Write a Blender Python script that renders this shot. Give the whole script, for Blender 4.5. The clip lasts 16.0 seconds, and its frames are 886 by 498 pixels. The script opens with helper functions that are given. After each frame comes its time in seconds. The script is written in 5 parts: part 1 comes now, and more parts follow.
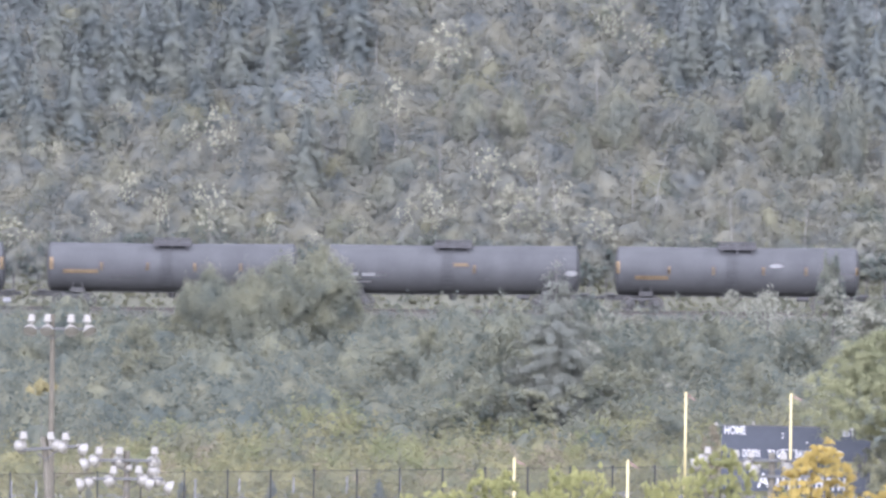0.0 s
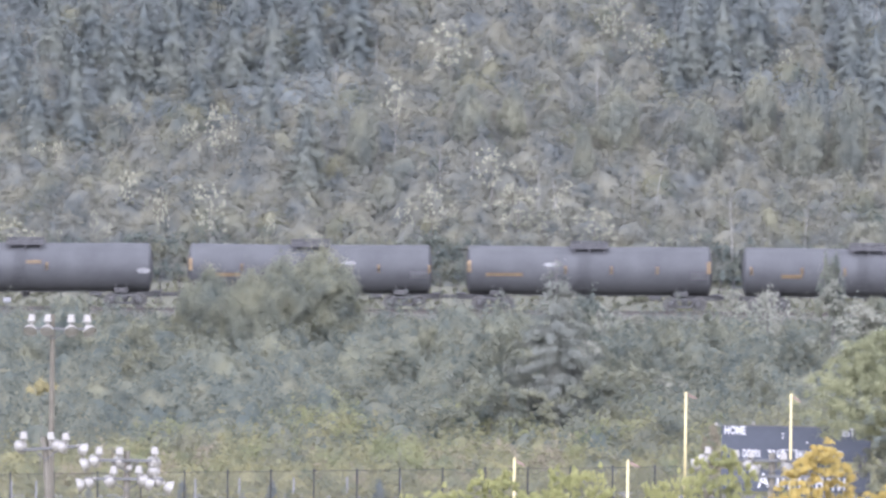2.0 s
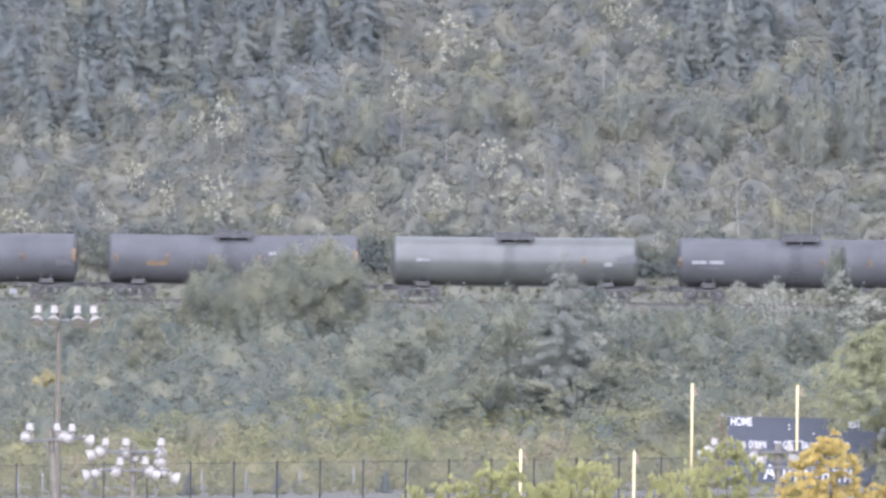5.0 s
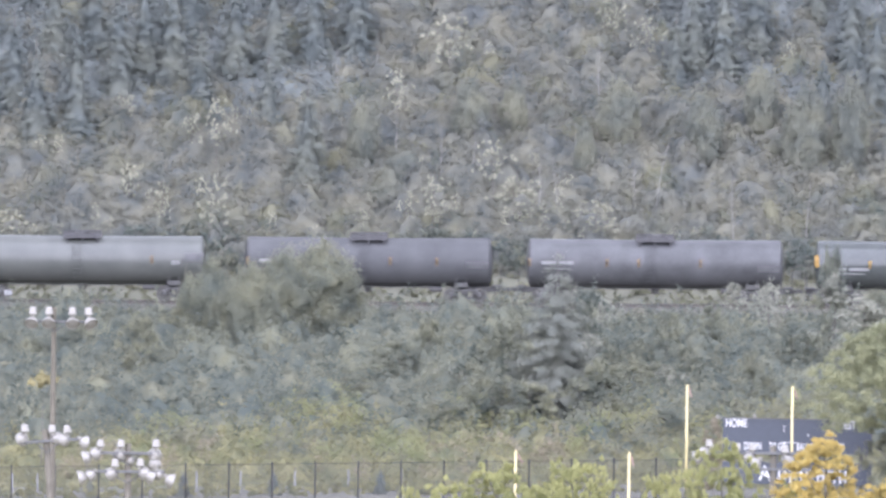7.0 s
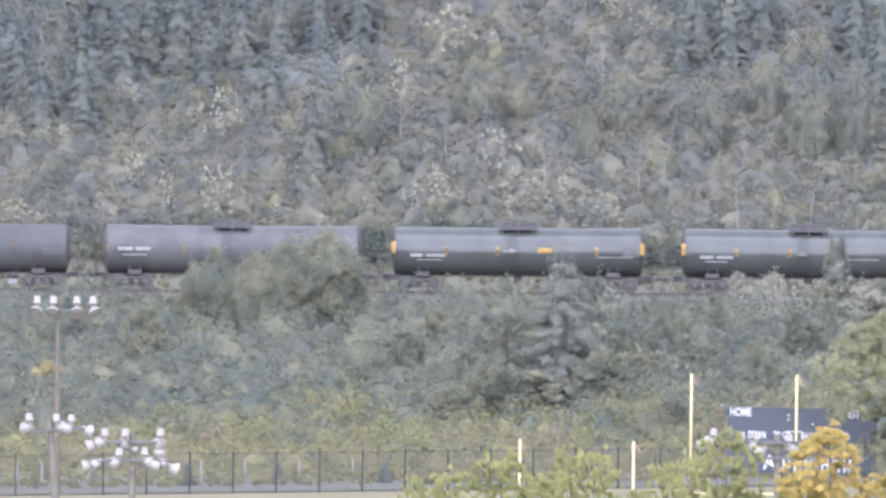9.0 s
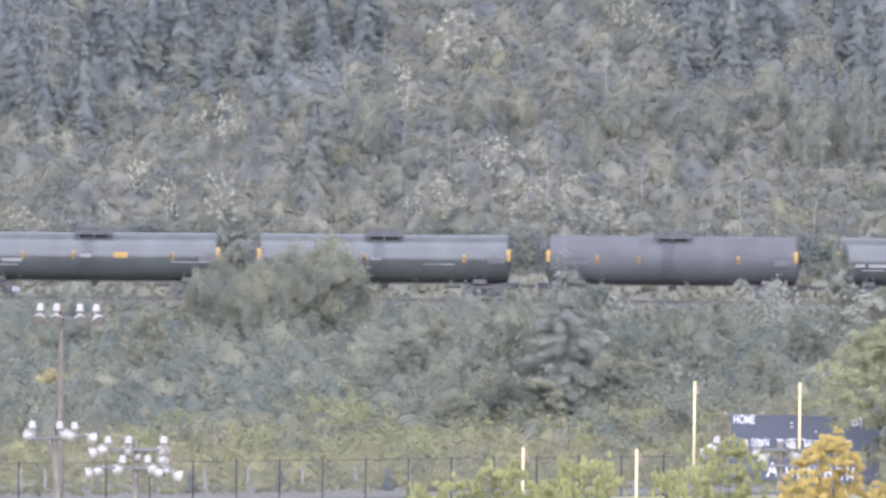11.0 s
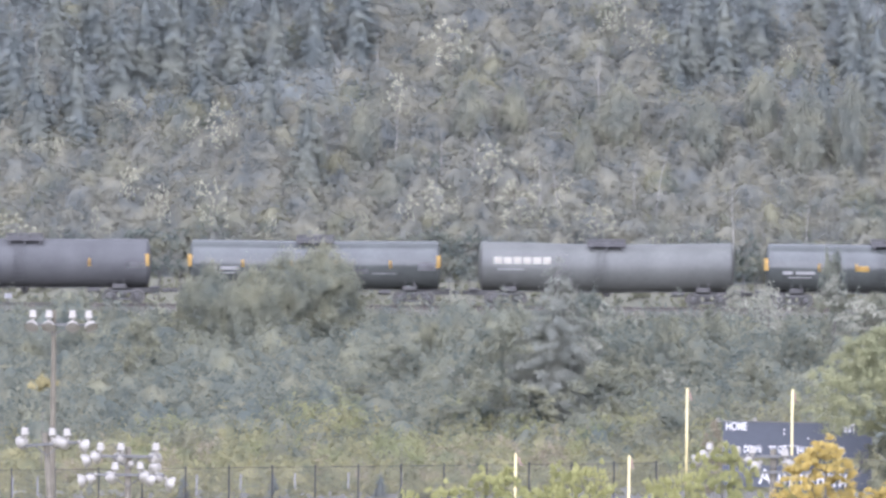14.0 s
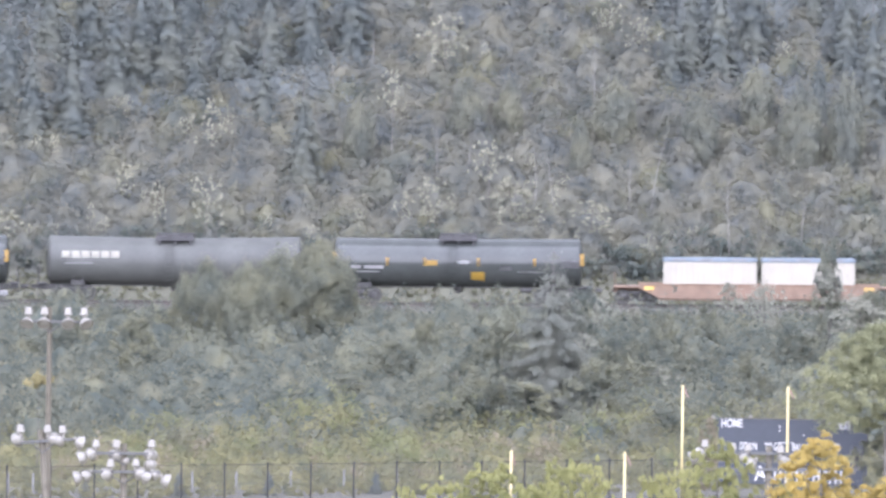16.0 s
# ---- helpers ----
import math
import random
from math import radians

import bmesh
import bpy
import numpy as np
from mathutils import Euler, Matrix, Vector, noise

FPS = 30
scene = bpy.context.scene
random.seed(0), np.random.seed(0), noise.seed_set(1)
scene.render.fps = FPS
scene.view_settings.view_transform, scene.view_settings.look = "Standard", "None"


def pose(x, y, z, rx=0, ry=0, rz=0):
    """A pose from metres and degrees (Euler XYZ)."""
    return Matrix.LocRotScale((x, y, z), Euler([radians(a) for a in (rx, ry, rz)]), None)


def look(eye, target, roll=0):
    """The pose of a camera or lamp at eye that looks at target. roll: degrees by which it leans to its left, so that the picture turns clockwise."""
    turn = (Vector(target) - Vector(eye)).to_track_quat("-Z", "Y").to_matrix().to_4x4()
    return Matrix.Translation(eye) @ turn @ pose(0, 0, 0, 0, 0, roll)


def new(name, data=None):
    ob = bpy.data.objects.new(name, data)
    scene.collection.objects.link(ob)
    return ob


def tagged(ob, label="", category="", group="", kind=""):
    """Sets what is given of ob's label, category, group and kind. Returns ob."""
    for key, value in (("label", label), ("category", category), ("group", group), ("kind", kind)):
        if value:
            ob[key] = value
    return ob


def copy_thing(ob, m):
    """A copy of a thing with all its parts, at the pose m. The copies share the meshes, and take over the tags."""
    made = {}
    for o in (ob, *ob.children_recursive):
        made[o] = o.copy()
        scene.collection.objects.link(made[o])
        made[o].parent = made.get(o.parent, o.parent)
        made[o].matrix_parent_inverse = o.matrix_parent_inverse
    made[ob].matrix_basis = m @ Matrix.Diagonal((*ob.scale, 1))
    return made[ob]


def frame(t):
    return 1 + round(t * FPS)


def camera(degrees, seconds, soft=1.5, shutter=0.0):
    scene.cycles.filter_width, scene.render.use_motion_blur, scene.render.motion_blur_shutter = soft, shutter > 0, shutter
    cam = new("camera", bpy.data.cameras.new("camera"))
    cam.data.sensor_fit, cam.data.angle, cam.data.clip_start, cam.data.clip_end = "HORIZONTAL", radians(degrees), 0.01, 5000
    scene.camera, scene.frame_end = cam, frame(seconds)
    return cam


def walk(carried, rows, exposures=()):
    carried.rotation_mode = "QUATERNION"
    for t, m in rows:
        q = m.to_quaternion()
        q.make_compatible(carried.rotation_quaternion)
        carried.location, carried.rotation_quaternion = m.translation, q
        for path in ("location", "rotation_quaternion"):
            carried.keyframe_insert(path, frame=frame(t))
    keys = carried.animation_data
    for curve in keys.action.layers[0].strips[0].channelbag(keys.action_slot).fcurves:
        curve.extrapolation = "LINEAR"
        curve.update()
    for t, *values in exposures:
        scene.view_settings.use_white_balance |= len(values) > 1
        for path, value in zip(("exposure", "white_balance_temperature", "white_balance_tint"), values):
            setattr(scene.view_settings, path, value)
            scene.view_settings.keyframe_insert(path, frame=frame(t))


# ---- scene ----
# ---- camera: a long lens on a high bank, turned a little by hand ----
cam = camera(2.043, 16.0, soft=2.85, shutter=0.3)
EYE = (0.0, 0.0, 49.15)
TURNS = [(0.0, 0.0, 1.392), (0.5, 0.00297, 1.39779), (1.0, 0.00497, 1.41297), (1.5, 0.00757, 1.39801), (2.0, 0.00018, 1.39182),
         (2.5, -0.0022, 1.38165), (3.0, 0.00776, 1.39082), (3.5, 0.01296, 1.4026), (3.7, 0.0182, 1.4145), (5.8, 0.01296, 1.411),
         (6.0, 0.01296, 1.41905), (6.5, 0.00698, 1.41626), (7.0, 0.00297, 1.40878), (7.5, 0.01063, 1.42059), (8.0, 0.01696, 1.44586),
         (8.5, 0.0118, 1.44737), (9.0, 0.01279, 1.4344), (11.5, 0.02093, 1.41691), (12.0, 0.01679, 1.41873), (12.5, 0.01296, 1.41625),
         (13.0, 0.0, 1.39747), (13.5, 0.00016, 1.4001), (14.0, 0.00313, 1.40127), (14.5, 0.00281, 1.40197), (15.0, -0.00149, 1.41077),
         (15.5, -0.00435, 1.40911), (16.0, -0.00715, 1.40812)]
ROLL = 0.7  # the tripod leans a little to its left
walk(cam, [(t, pose(*EYE, 90 - down, 0, yaw) @ pose(0, 0, 0, 0, 0, ROLL)) for t, yaw, down in TURNS],
     exposures=[(0, 2.09, 5410, 26), (16, 2.09, 5410, 26)])

# ---- sky and sun: overcast, brightest behind the camera ----
world = bpy.data.worlds.new("sky")
scene.world = world
world.use_nodes = True
sky = world.node_tree.nodes.new("ShaderNodeTexSky")
sky.sky_type, sky.sun_disc = "NISHITA", False
sky.sun_elevation, sky.sun_rotation = radians(19), radians(187)
sky.air_density, sky.dust_density, sky.ozone_density = 1.0, 6.0, 1.0
back = world.node_tree.nodes["Background"]
cloud = world.node_tree.nodes.new("ShaderNodeMixRGB")  # an even cloud cover over the clear sky
cloud.inputs["Fac"].default_value, cloud.inputs["Color2"].default_value = 0.95, (4.75, 4.7, 4.5, 1)
world.node_tree.links.new(sky.outputs["Color"], cloud.inputs["Color1"])
world.node_tree.links.new(cloud.outputs["Color"], back.inputs["Color"])
back.inputs["Strength"].default_value = 0.078
sun_data = bpy.data.lights.new("sun", "SUN")
sun_data.energy, sun_data.angle, sun_data.color = 3.25, radians(135), (1.0, 0.98, 0.95)
sun = new("sun", sun_data)
sun.matrix_world = look((-10, -88, 31), (0, 0, 0))


# ---- materials ----
def mat(name, color, rough=0.7, metal=0.0, vary=0.25, scale=3.0, spec=0.5, bump=0.0, second=None, fine=30.0, coat=0.0):
    """Painted, weathered or earthy surface: two noises of real size mix two tones, a third gives relief."""
    m = bpy.data.materials.new(name)
    m.use_nodes = True
    nt = m.node_tree
    b = nt.nodes["Principled BSDF"]
    geo = nt.nodes.new("ShaderNodeTexCoord")
    n1, n2 = nt.nodes.new("ShaderNodeTexNoise"), nt.nodes.new("ShaderNodeTexNoise")
    n1.inputs["Scale"].default_value, n2.inputs["Scale"].default_value = scale, fine
    n1.inputs["Detail"].default_value = 6
    add = nt.nodes.new("ShaderNodeMath")
    add.operation = "MULTIPLY_ADD"
    add.inputs[1].default_value = 0.35
    ramp = nt.nodes.new("ShaderNodeValToRGB")
    dark = second or tuple(c * (1 - vary) for c in color)
    light = tuple(min(1, c * (1 + vary)) for c in color)
    ramp.color_ramp.elements[0].position, ramp.color_ramp.elements[1].position = 0.42, 0.85
    ramp.color_ramp.elements[0].color, ramp.color_ramp.elements[1].color = (*dark, 1), (*light, 1)
    for n in (n1, n2):
        nt.links.new(geo.outputs["Object"], n.inputs["Vector"])
    nt.links.new(n2.outputs["Fac"], add.inputs[0])
    nt.links.new(n1.outputs["Fac"], add.inputs[2])
    nt.links.new(add.outputs[0], ramp.inputs["Fac"])
    nt.links.new(ramp.outputs["Color"], b.inputs["Base Color"])
    b.inputs["Roughness"].default_value, b.inputs["Metallic"].default_value = rough, metal
    b.inputs["Specular IOR Level"].default_value, b.inputs["Coat Weight"].default_value = spec, coat
    b.inputs["Coat Roughness"].default_value = 0.15
    if bump:
        bp = nt.nodes.new("ShaderNodeBump")
        bp.inputs["Strength"].default_value, bp.inputs["Distance"].default_value = bump, 0.03
        nt.links.new(n2.outputs["Fac"], bp.inputs["Height"])
        nt.links.new(bp.outputs["Normal"], b.inputs["Normal"])
    return m


def foliage(name, dark, light):
    """Leaves: tone by leaf, by plant and by patches a few metres wide; they pass on as much light as they throw back."""
    m = bpy.data.materials.new(name)
    m.use_nodes = True
    nt = m.node_tree
    nt.nodes.remove(nt.nodes["Principled BSDF"])
    geo, info, tex = nt.nodes.new("ShaderNodeNewGeometry"), nt.nodes.new("ShaderNodeObjectInfo"), nt.nodes.new("ShaderNodeTexNoise")
    tex.inputs["Scale"].default_value, tex.inputs["Detail"].default_value, tex.inputs["Roughness"].default_value = 0.5, 2, 0.5
    nt.links.new(geo.outputs["Position"], tex.inputs["Vector"])
    a, b2 = nt.nodes.new("ShaderNodeMath"), nt.nodes.new("ShaderNodeMath")
    a.operation = b2.operation = "MULTIPLY_ADD"
    a.inputs[1].default_value, b2.inputs[1].default_value = 0.08, 0.2
    nt.links.new(geo.outputs["Random Per Island"], a.inputs[0])
    nt.links.new(tex.outputs["Fac"], a.inputs[2])
    nt.links.new(info.outputs["Random"], b2.inputs[0])
    nt.links.new(a.outputs[0], b2.inputs[2])
    ramp = nt.nodes.new("ShaderNodeValToRGB")
    ramp.color_ramp.elements[0].position, ramp.color_ramp.elements[1].position = 0.46, 0.82
    ramp.color_ramp.elements[0].color, ramp.color_ramp.elements[1].color = (*dark, 1), (*light, 1)
    nt.links.new(b2.outputs[0], ramp.inputs["Fac"])
    d, t, mix = nt.nodes.new("ShaderNodeBsdfDiffuse"), nt.nodes.new("ShaderNodeBsdfTranslucent"), nt.nodes.new("ShaderNodeAddShader")
    nt.links.new(ramp.outputs["Color"], d.inputs["Color"])
    nt.links.new(ramp.outputs["Color"], t.inputs["Color"])
    # many blades to a sliver; normals bent up and to the camera's side hide shade
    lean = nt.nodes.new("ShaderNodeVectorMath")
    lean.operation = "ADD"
    # fixed direction in the shader gives every leaf the same front-lit shading
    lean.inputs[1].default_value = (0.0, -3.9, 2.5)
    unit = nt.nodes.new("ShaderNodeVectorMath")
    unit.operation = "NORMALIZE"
    # leaf sprays a hand or two wide, too fine to be built one by one, stand out in relief
    spray, relief = nt.nodes.new("ShaderNodeTexNoise"), nt.nodes.new("ShaderNodeBump")
    spray.inputs["Scale"].default_value, spray.inputs["Detail"].default_value, spray.inputs["Roughness"].default_value = 4.5, 4, 0.6
    relief.inputs["Strength"].default_value, relief.inputs["Distance"].default_value = 0.55, 0.2
    nt.links.new(geo.outputs["Position"], spray.inputs["Vector"])
    nt.links.new(spray.outputs["Fac"], relief.inputs["Height"])
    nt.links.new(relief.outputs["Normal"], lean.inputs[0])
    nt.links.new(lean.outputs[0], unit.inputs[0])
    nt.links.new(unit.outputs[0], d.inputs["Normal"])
    nt.links.new(d.outputs[0], mix.inputs[0])
    nt.links.new(t.outputs[0], mix.inputs[1])
    nt.links.new(mix.outputs[0], nt.nodes["Material Output"].inputs["Surface"])
    return m


# In the scrub, willow and spruce tones, cooler dark ends paint in hazy shade.
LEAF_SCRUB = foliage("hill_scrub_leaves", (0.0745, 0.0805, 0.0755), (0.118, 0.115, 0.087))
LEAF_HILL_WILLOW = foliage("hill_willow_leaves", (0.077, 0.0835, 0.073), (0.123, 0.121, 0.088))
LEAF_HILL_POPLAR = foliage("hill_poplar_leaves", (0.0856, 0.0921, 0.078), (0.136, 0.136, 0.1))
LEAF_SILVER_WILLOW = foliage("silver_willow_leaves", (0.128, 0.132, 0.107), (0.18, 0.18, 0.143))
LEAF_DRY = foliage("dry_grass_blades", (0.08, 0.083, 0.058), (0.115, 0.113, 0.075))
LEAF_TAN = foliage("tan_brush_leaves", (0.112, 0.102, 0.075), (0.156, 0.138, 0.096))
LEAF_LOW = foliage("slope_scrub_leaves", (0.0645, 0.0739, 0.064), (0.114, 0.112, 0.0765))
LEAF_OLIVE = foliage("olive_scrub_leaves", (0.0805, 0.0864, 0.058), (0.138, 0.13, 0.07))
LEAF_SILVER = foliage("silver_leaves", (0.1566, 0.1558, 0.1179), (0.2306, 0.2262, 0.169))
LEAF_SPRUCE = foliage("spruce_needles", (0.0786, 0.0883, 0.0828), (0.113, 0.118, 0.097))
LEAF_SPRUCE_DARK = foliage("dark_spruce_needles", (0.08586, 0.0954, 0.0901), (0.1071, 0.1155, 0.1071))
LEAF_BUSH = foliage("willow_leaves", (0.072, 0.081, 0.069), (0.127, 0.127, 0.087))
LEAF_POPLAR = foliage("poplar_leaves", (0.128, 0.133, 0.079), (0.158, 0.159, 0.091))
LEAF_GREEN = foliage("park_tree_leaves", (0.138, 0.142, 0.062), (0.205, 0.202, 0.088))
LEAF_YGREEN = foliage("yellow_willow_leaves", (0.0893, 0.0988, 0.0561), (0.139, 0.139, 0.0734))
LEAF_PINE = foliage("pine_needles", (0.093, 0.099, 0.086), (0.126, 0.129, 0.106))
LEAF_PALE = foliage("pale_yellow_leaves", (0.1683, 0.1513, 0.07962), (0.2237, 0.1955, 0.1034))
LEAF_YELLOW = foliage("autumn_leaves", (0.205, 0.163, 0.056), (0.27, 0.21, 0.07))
BARK = mat("grey_bark", (0.135, 0.126, 0.11), 0.9, vary=0.3, scale=4, bump=0.4)
BIRCH = mat("pale_birch_bark", (0.25, 0.24, 0.215), 0.8, vary=0.2, scale=5, bump=0.3)
EARTH = mat("rough_grass_ground", (0.088, 0.088, 0.06), 0.95, vary=0.15, scale=0.25, second=(0.07, 0.07, 0.05), fine=4, bump=0.5)
TURF = mat("mown_turf", (0.125, 0.114, 0.058), 0.95, vary=0.12, scale=0.2, fine=8, bump=0.3)
GRAVEL = mat("pale_gravel", (0.0765, 0.0747, 0.0558), 0.95, vary=0.15, scale=0.6, fine=25, bump=0.4)
BALLAST = mat("track_ballast", (0.078, 0.076, 0.058), 0.95, vary=0.3, scale=2, fine=20, bump=0.8)
RAIL = mat("rusty_rail_steel", (0.0675, 0.0594, 0.0495), 0.6, 0.2, 0.2)
SLEEPER = mat("tarred_sleeper_wood", (0.09, 0.0792, 0.0648), 0.9)
# Black raised here as well: haze over the underframes is put into this colour.
STEEL_DARK = mat("dirty_hazed_black_steel", (0.058, 0.057, 0.053), 0.7, 0.0, 0.3, 2.0)
WHEEL = mat("worn_wheel_steel", (0.07, 0.068, 0.06), 0.6, 0.3, 0.3)
# Tank blacks raised so that the distant haze is in the paint.
TANK_MATTE = mat("dusty_hazed_black_paint", (0.064, 0.065, 0.064), 0.5, 0, 0.2, 0.6, 0.08, second=(0.055, 0.056, 0.056), fine=5)
TANK_GLOSS = mat("glossy_black_tank_paint", (0.05, 0.0545, 0.05), 0.16, 0, 0.2, 0.5, 0.36, fine=4)
TANK_SATIN = mat("satin_black_tank_paint", (0.066, 0.067, 0.066), 0.34, 0, 0.3, 0.6, 0.16, fine=5)
TANK_PALE = mat("pale_dusty_tank_paint", (0.07, 0.073, 0.064), 0.3, 0, 0.25, 0.6, 0.3, second=(0.062, 0.065, 0.058), fine=5)
TANK_GREY = mat("weathered_grey_tank_paint", (0.079, 0.082, 0.073), 0.42, 0, 0.15, 0.5, 0.25, second=(0.061, 0.063, 0.057), fine=4)
GRATING = mat("dark_grating_steel", (0.05, 0.049, 0.048), 0.8)
REFLECTOR = mat("amber_reflective_strip", (0.5, 0.32, 0.075), 0.4, vary=0.12)
AMBER_DIM = mat("faded_amber_marking", (0.26, 0.185, 0.095), 0.6, vary=0.2)
YELLOW_SIGN = mat("yellow_sign_paint", (0.55, 0.36, 0.06), 0.5, vary=0.08)
WHITE_MARK = mat("white_stencil_paint", (0.4, 0.4, 0.385), 0.6, vary=0.12)
LOGO_CREAM = mat("cream_logo_paint", (0.5, 0.48, 0.4), 0.6, vary=0.08)
RIBBON_RED = mat("faded_red_ribbon_cloth", (0.216, 0.148, 0.122), 0.8, vary=0.1)
GREY_MARK = mat("faded_grey_marking", (0.153, 0.153, 0.151), 0.6, vary=0.15)
WELL_ORANGE = mat("faded_orange_brown_paint", (0.165, 0.112, 0.075), 0.7, vary=0.2, scale=1.5)
BOX_WHITE = mat("white_container_paint", (0.29, 0.272, 0.22), 0.5, vary=0.06, scale=1.0)
BOX_BLUE = mat("blue_roof_band_paint", (0.126, 0.153, 0.171), 0.5, vary=0.12)
POST_YELLOW = mat("pale_yellow_goal_paint", (0.432, 0.369, 0.18), 0.5, vary=0.06)
POLE_WOOD = mat("weathered_pole_wood", (0.122, 0.111, 0.084), 0.9, vary=0.2, scale=2, bump=0.4)
POLE_BROWN = mat("brown_pole_wood", (0.1, 0.09, 0.066), 0.9, vary=0.2, scale=2, bump=0.4)
LAMP_WHITE = mat("white_lamp_enamel", (0.208, 0.198, 0.168), 0.4, vary=0.06)
LAMP_GLASS = mat("dull_lamp_glass", (0.215, 0.207, 0.185), 0.3, 0.0, 0.1)
GALV = mat("galvanised_arm_steel", (0.0855, 0.0855, 0.0792), 0.6, 0.1, 0.15)
FENCE_DARK = mat("black_fence_coating", (0.027, 0.027, 0.027), 0.7)
BOARD_NAVY = mat("navy_scoreboard_enamel", (0.036, 0.0423, 0.054), 0.55, vary=0.1)
SIGN_WHITE = mat("white_sign_lettering", (0.486, 0.481, 0.468), 0.6, vary=0.05)
MARKER_WHITE = mat("white_post_paint", (0.183, 0.183, 0.18), 0.7, vary=0.08)


# ---- building helpers ----
def part(name, bm, material, parent=None, label="", smooth=False):
    me = bpy.data.meshes.new(name)
    bm.to_mesh(me)
    bm.free()
    me.materials.append(material)
    if smooth:
        me.polygons.foreach_set("use_smooth", [True] * len(me.polygons))
    ob = new(name, me)
    if parent:
        ob.parent = parent
    return tagged(ob, label)


def box(bm, cx, cy, cz, sx, sy, sz, bevel=0.0, turn=None):
    made = bmesh.ops.create_cube(bm, size=1.0)["verts"]
    bmesh.ops.scale(bm, vec=(sx, sy, sz), verts=made)
    if bevel:
        edges = list({e for v in made for e in v.link_edges})
        made = list({v for f in bmesh.ops.bevel(bm, geom=edges, offset=bevel, segments=1, affect="EDGES")["faces"] for v in f.verts} | {v for v in made if v.is_valid})
    if turn:
        bmesh.ops.transform(bm, matrix=turn, verts=made)
    bmesh.ops.translate(bm, vec=(cx, cy, cz), verts=made)
    return made


def tube(bm, p, q, r0, r1=None, seg=8, caps=True):
    p, q = Vector(p), Vector(q)
    d = q - p
    made = bmesh.ops.create_cone(bm, cap_ends=caps, segments=seg, radius1=r0, radius2=r0 if r1 is None else r1, depth=d.length)["verts"]
    bmesh.ops.transform(bm, matrix=Matrix.Translation((p + q) / 2) @ d.to_track_quat("Z", "Y").to_matrix().to_4x4(), verts=made)
    return made


def lathe(bm, profile, seg=24, axis="X"):
    """Turn a profile of (along, radius) round an axis."""
    rings = []
    for a, r in profile:
        ring = []
        for k in range(seg):
            c, s = math.cos(2 * math.pi * k / seg) * r, math.sin(2 * math.pi * k / seg) * r
            ring.append(bm.verts.new({"X": (a, c, s), "Y": (c, a, s), "Z": (c, s, a)}[axis]))
        rings.append(ring)
    for u, v in zip(rings, rings[1:]):
        for k in range(seg):
            bm.faces.new((u[k], u[(k + 1) % seg], v[(k + 1) % seg], v[k]))
    for ring in (rings[0], rings[-1]):
        bm.faces.new(ring)
    bmesh.ops.recalc_face_normals(bm, faces=bm.faces)


def empty(name, m):
    ob = new(name)
    ob.matrix_basis = m
    return ob


# ---- ground ----
def smooth01(v):
    v = min(1.0, max(0.0, v))
    return v * v * (3 - 2 * v)


RAIL_TOP, GRADE, TRACK_Y = 7.16, 0.0047, 1570.0


def rail_z(x):
    return RAIL_TOP + GRADE * max(-400, min(400, x))


def ground_z(x, y):
    bank = 47.4 * (1 - smooth01((y - 10) / 480))
    if y < 1456:
        return bank
    bench = rail_z(x) - 0.75
    if y < 1560:
        u = (y - 1456) / 104
        return bench * u + 0.25 * noise.noise((x * 0.12, y * 0.12, 0)) * math.sin(math.pi * u)
    if y < 1583:
        return bench
    rise = min(y - 1583, 150)
    lump = 0.5 * noise.noise((x * 0.08, y * 0.08, 3)) * min(1, rise / 6)
    return bench + 0.45 * rise + 0.1 * max(0, min(y - 1733, 400)) + lump


def axis_steps(near0, near1, step, far0, far1):
    out = list(np.arange(near0, near1 + 0.1, step))
    grow, v = step, near0
    while v > far0:
        grow *= 1.5
        v -= grow
        out.insert(0, v)
    grow, v = step, near1
    while v < far1:
        grow *= 1.5
        v += grow
        out.append(v)
    return out


EDGE = 0.7  # the far edge of the field, its fence and the yard run off at a slant


def sheet(name, xs, ys, lift, material, label, slant=0.0):
    me = bpy.data.meshes.new(name)
    verts = [(x, y + slant * x, ground_z(x, y + slant * x) + lift) for y in ys for x in xs]
    n = len(xs)
    faces = [(j * n + i, j * n + i + 1, (j + 1) * n + i + 1, (j + 1) * n + i) for j in range(len(ys) - 1) for i in range(n - 1)]
    me.from_pydata(verts, [], faces)
    me.materials.append(material)
    return tagged(new(name, me), label, name.replace("_", " "), kind="structure")


xs = axis_steps(-60, 60, 2.0, -3500, 3500)
ys = axis_steps(1416, 1680, 2.0, -400, 4200)
ys = sorted({*(y for y in ys if not -100 < y < 560), 1456.0, 1560.0, 1583.0, *(float(y) for y in range(-100, 561, 30))})
sheet("ground", xs, ys, 0, EARTH, "rough grassy valley ground rising to a wooded hillside")
sheet("sports_field", [-45, -15, 15, 45], [1150, 1228, 1326, 1413], 0.03, TURF, "mown yellow-green grass of the sports field", EDGE)
sheet("gravel_yard", [-60, -30, 0, 30, 60], [1415, 1422, 1430, 1437], 0.03, GRAVEL, "pale grey gravel yard behind the fence", EDGE)


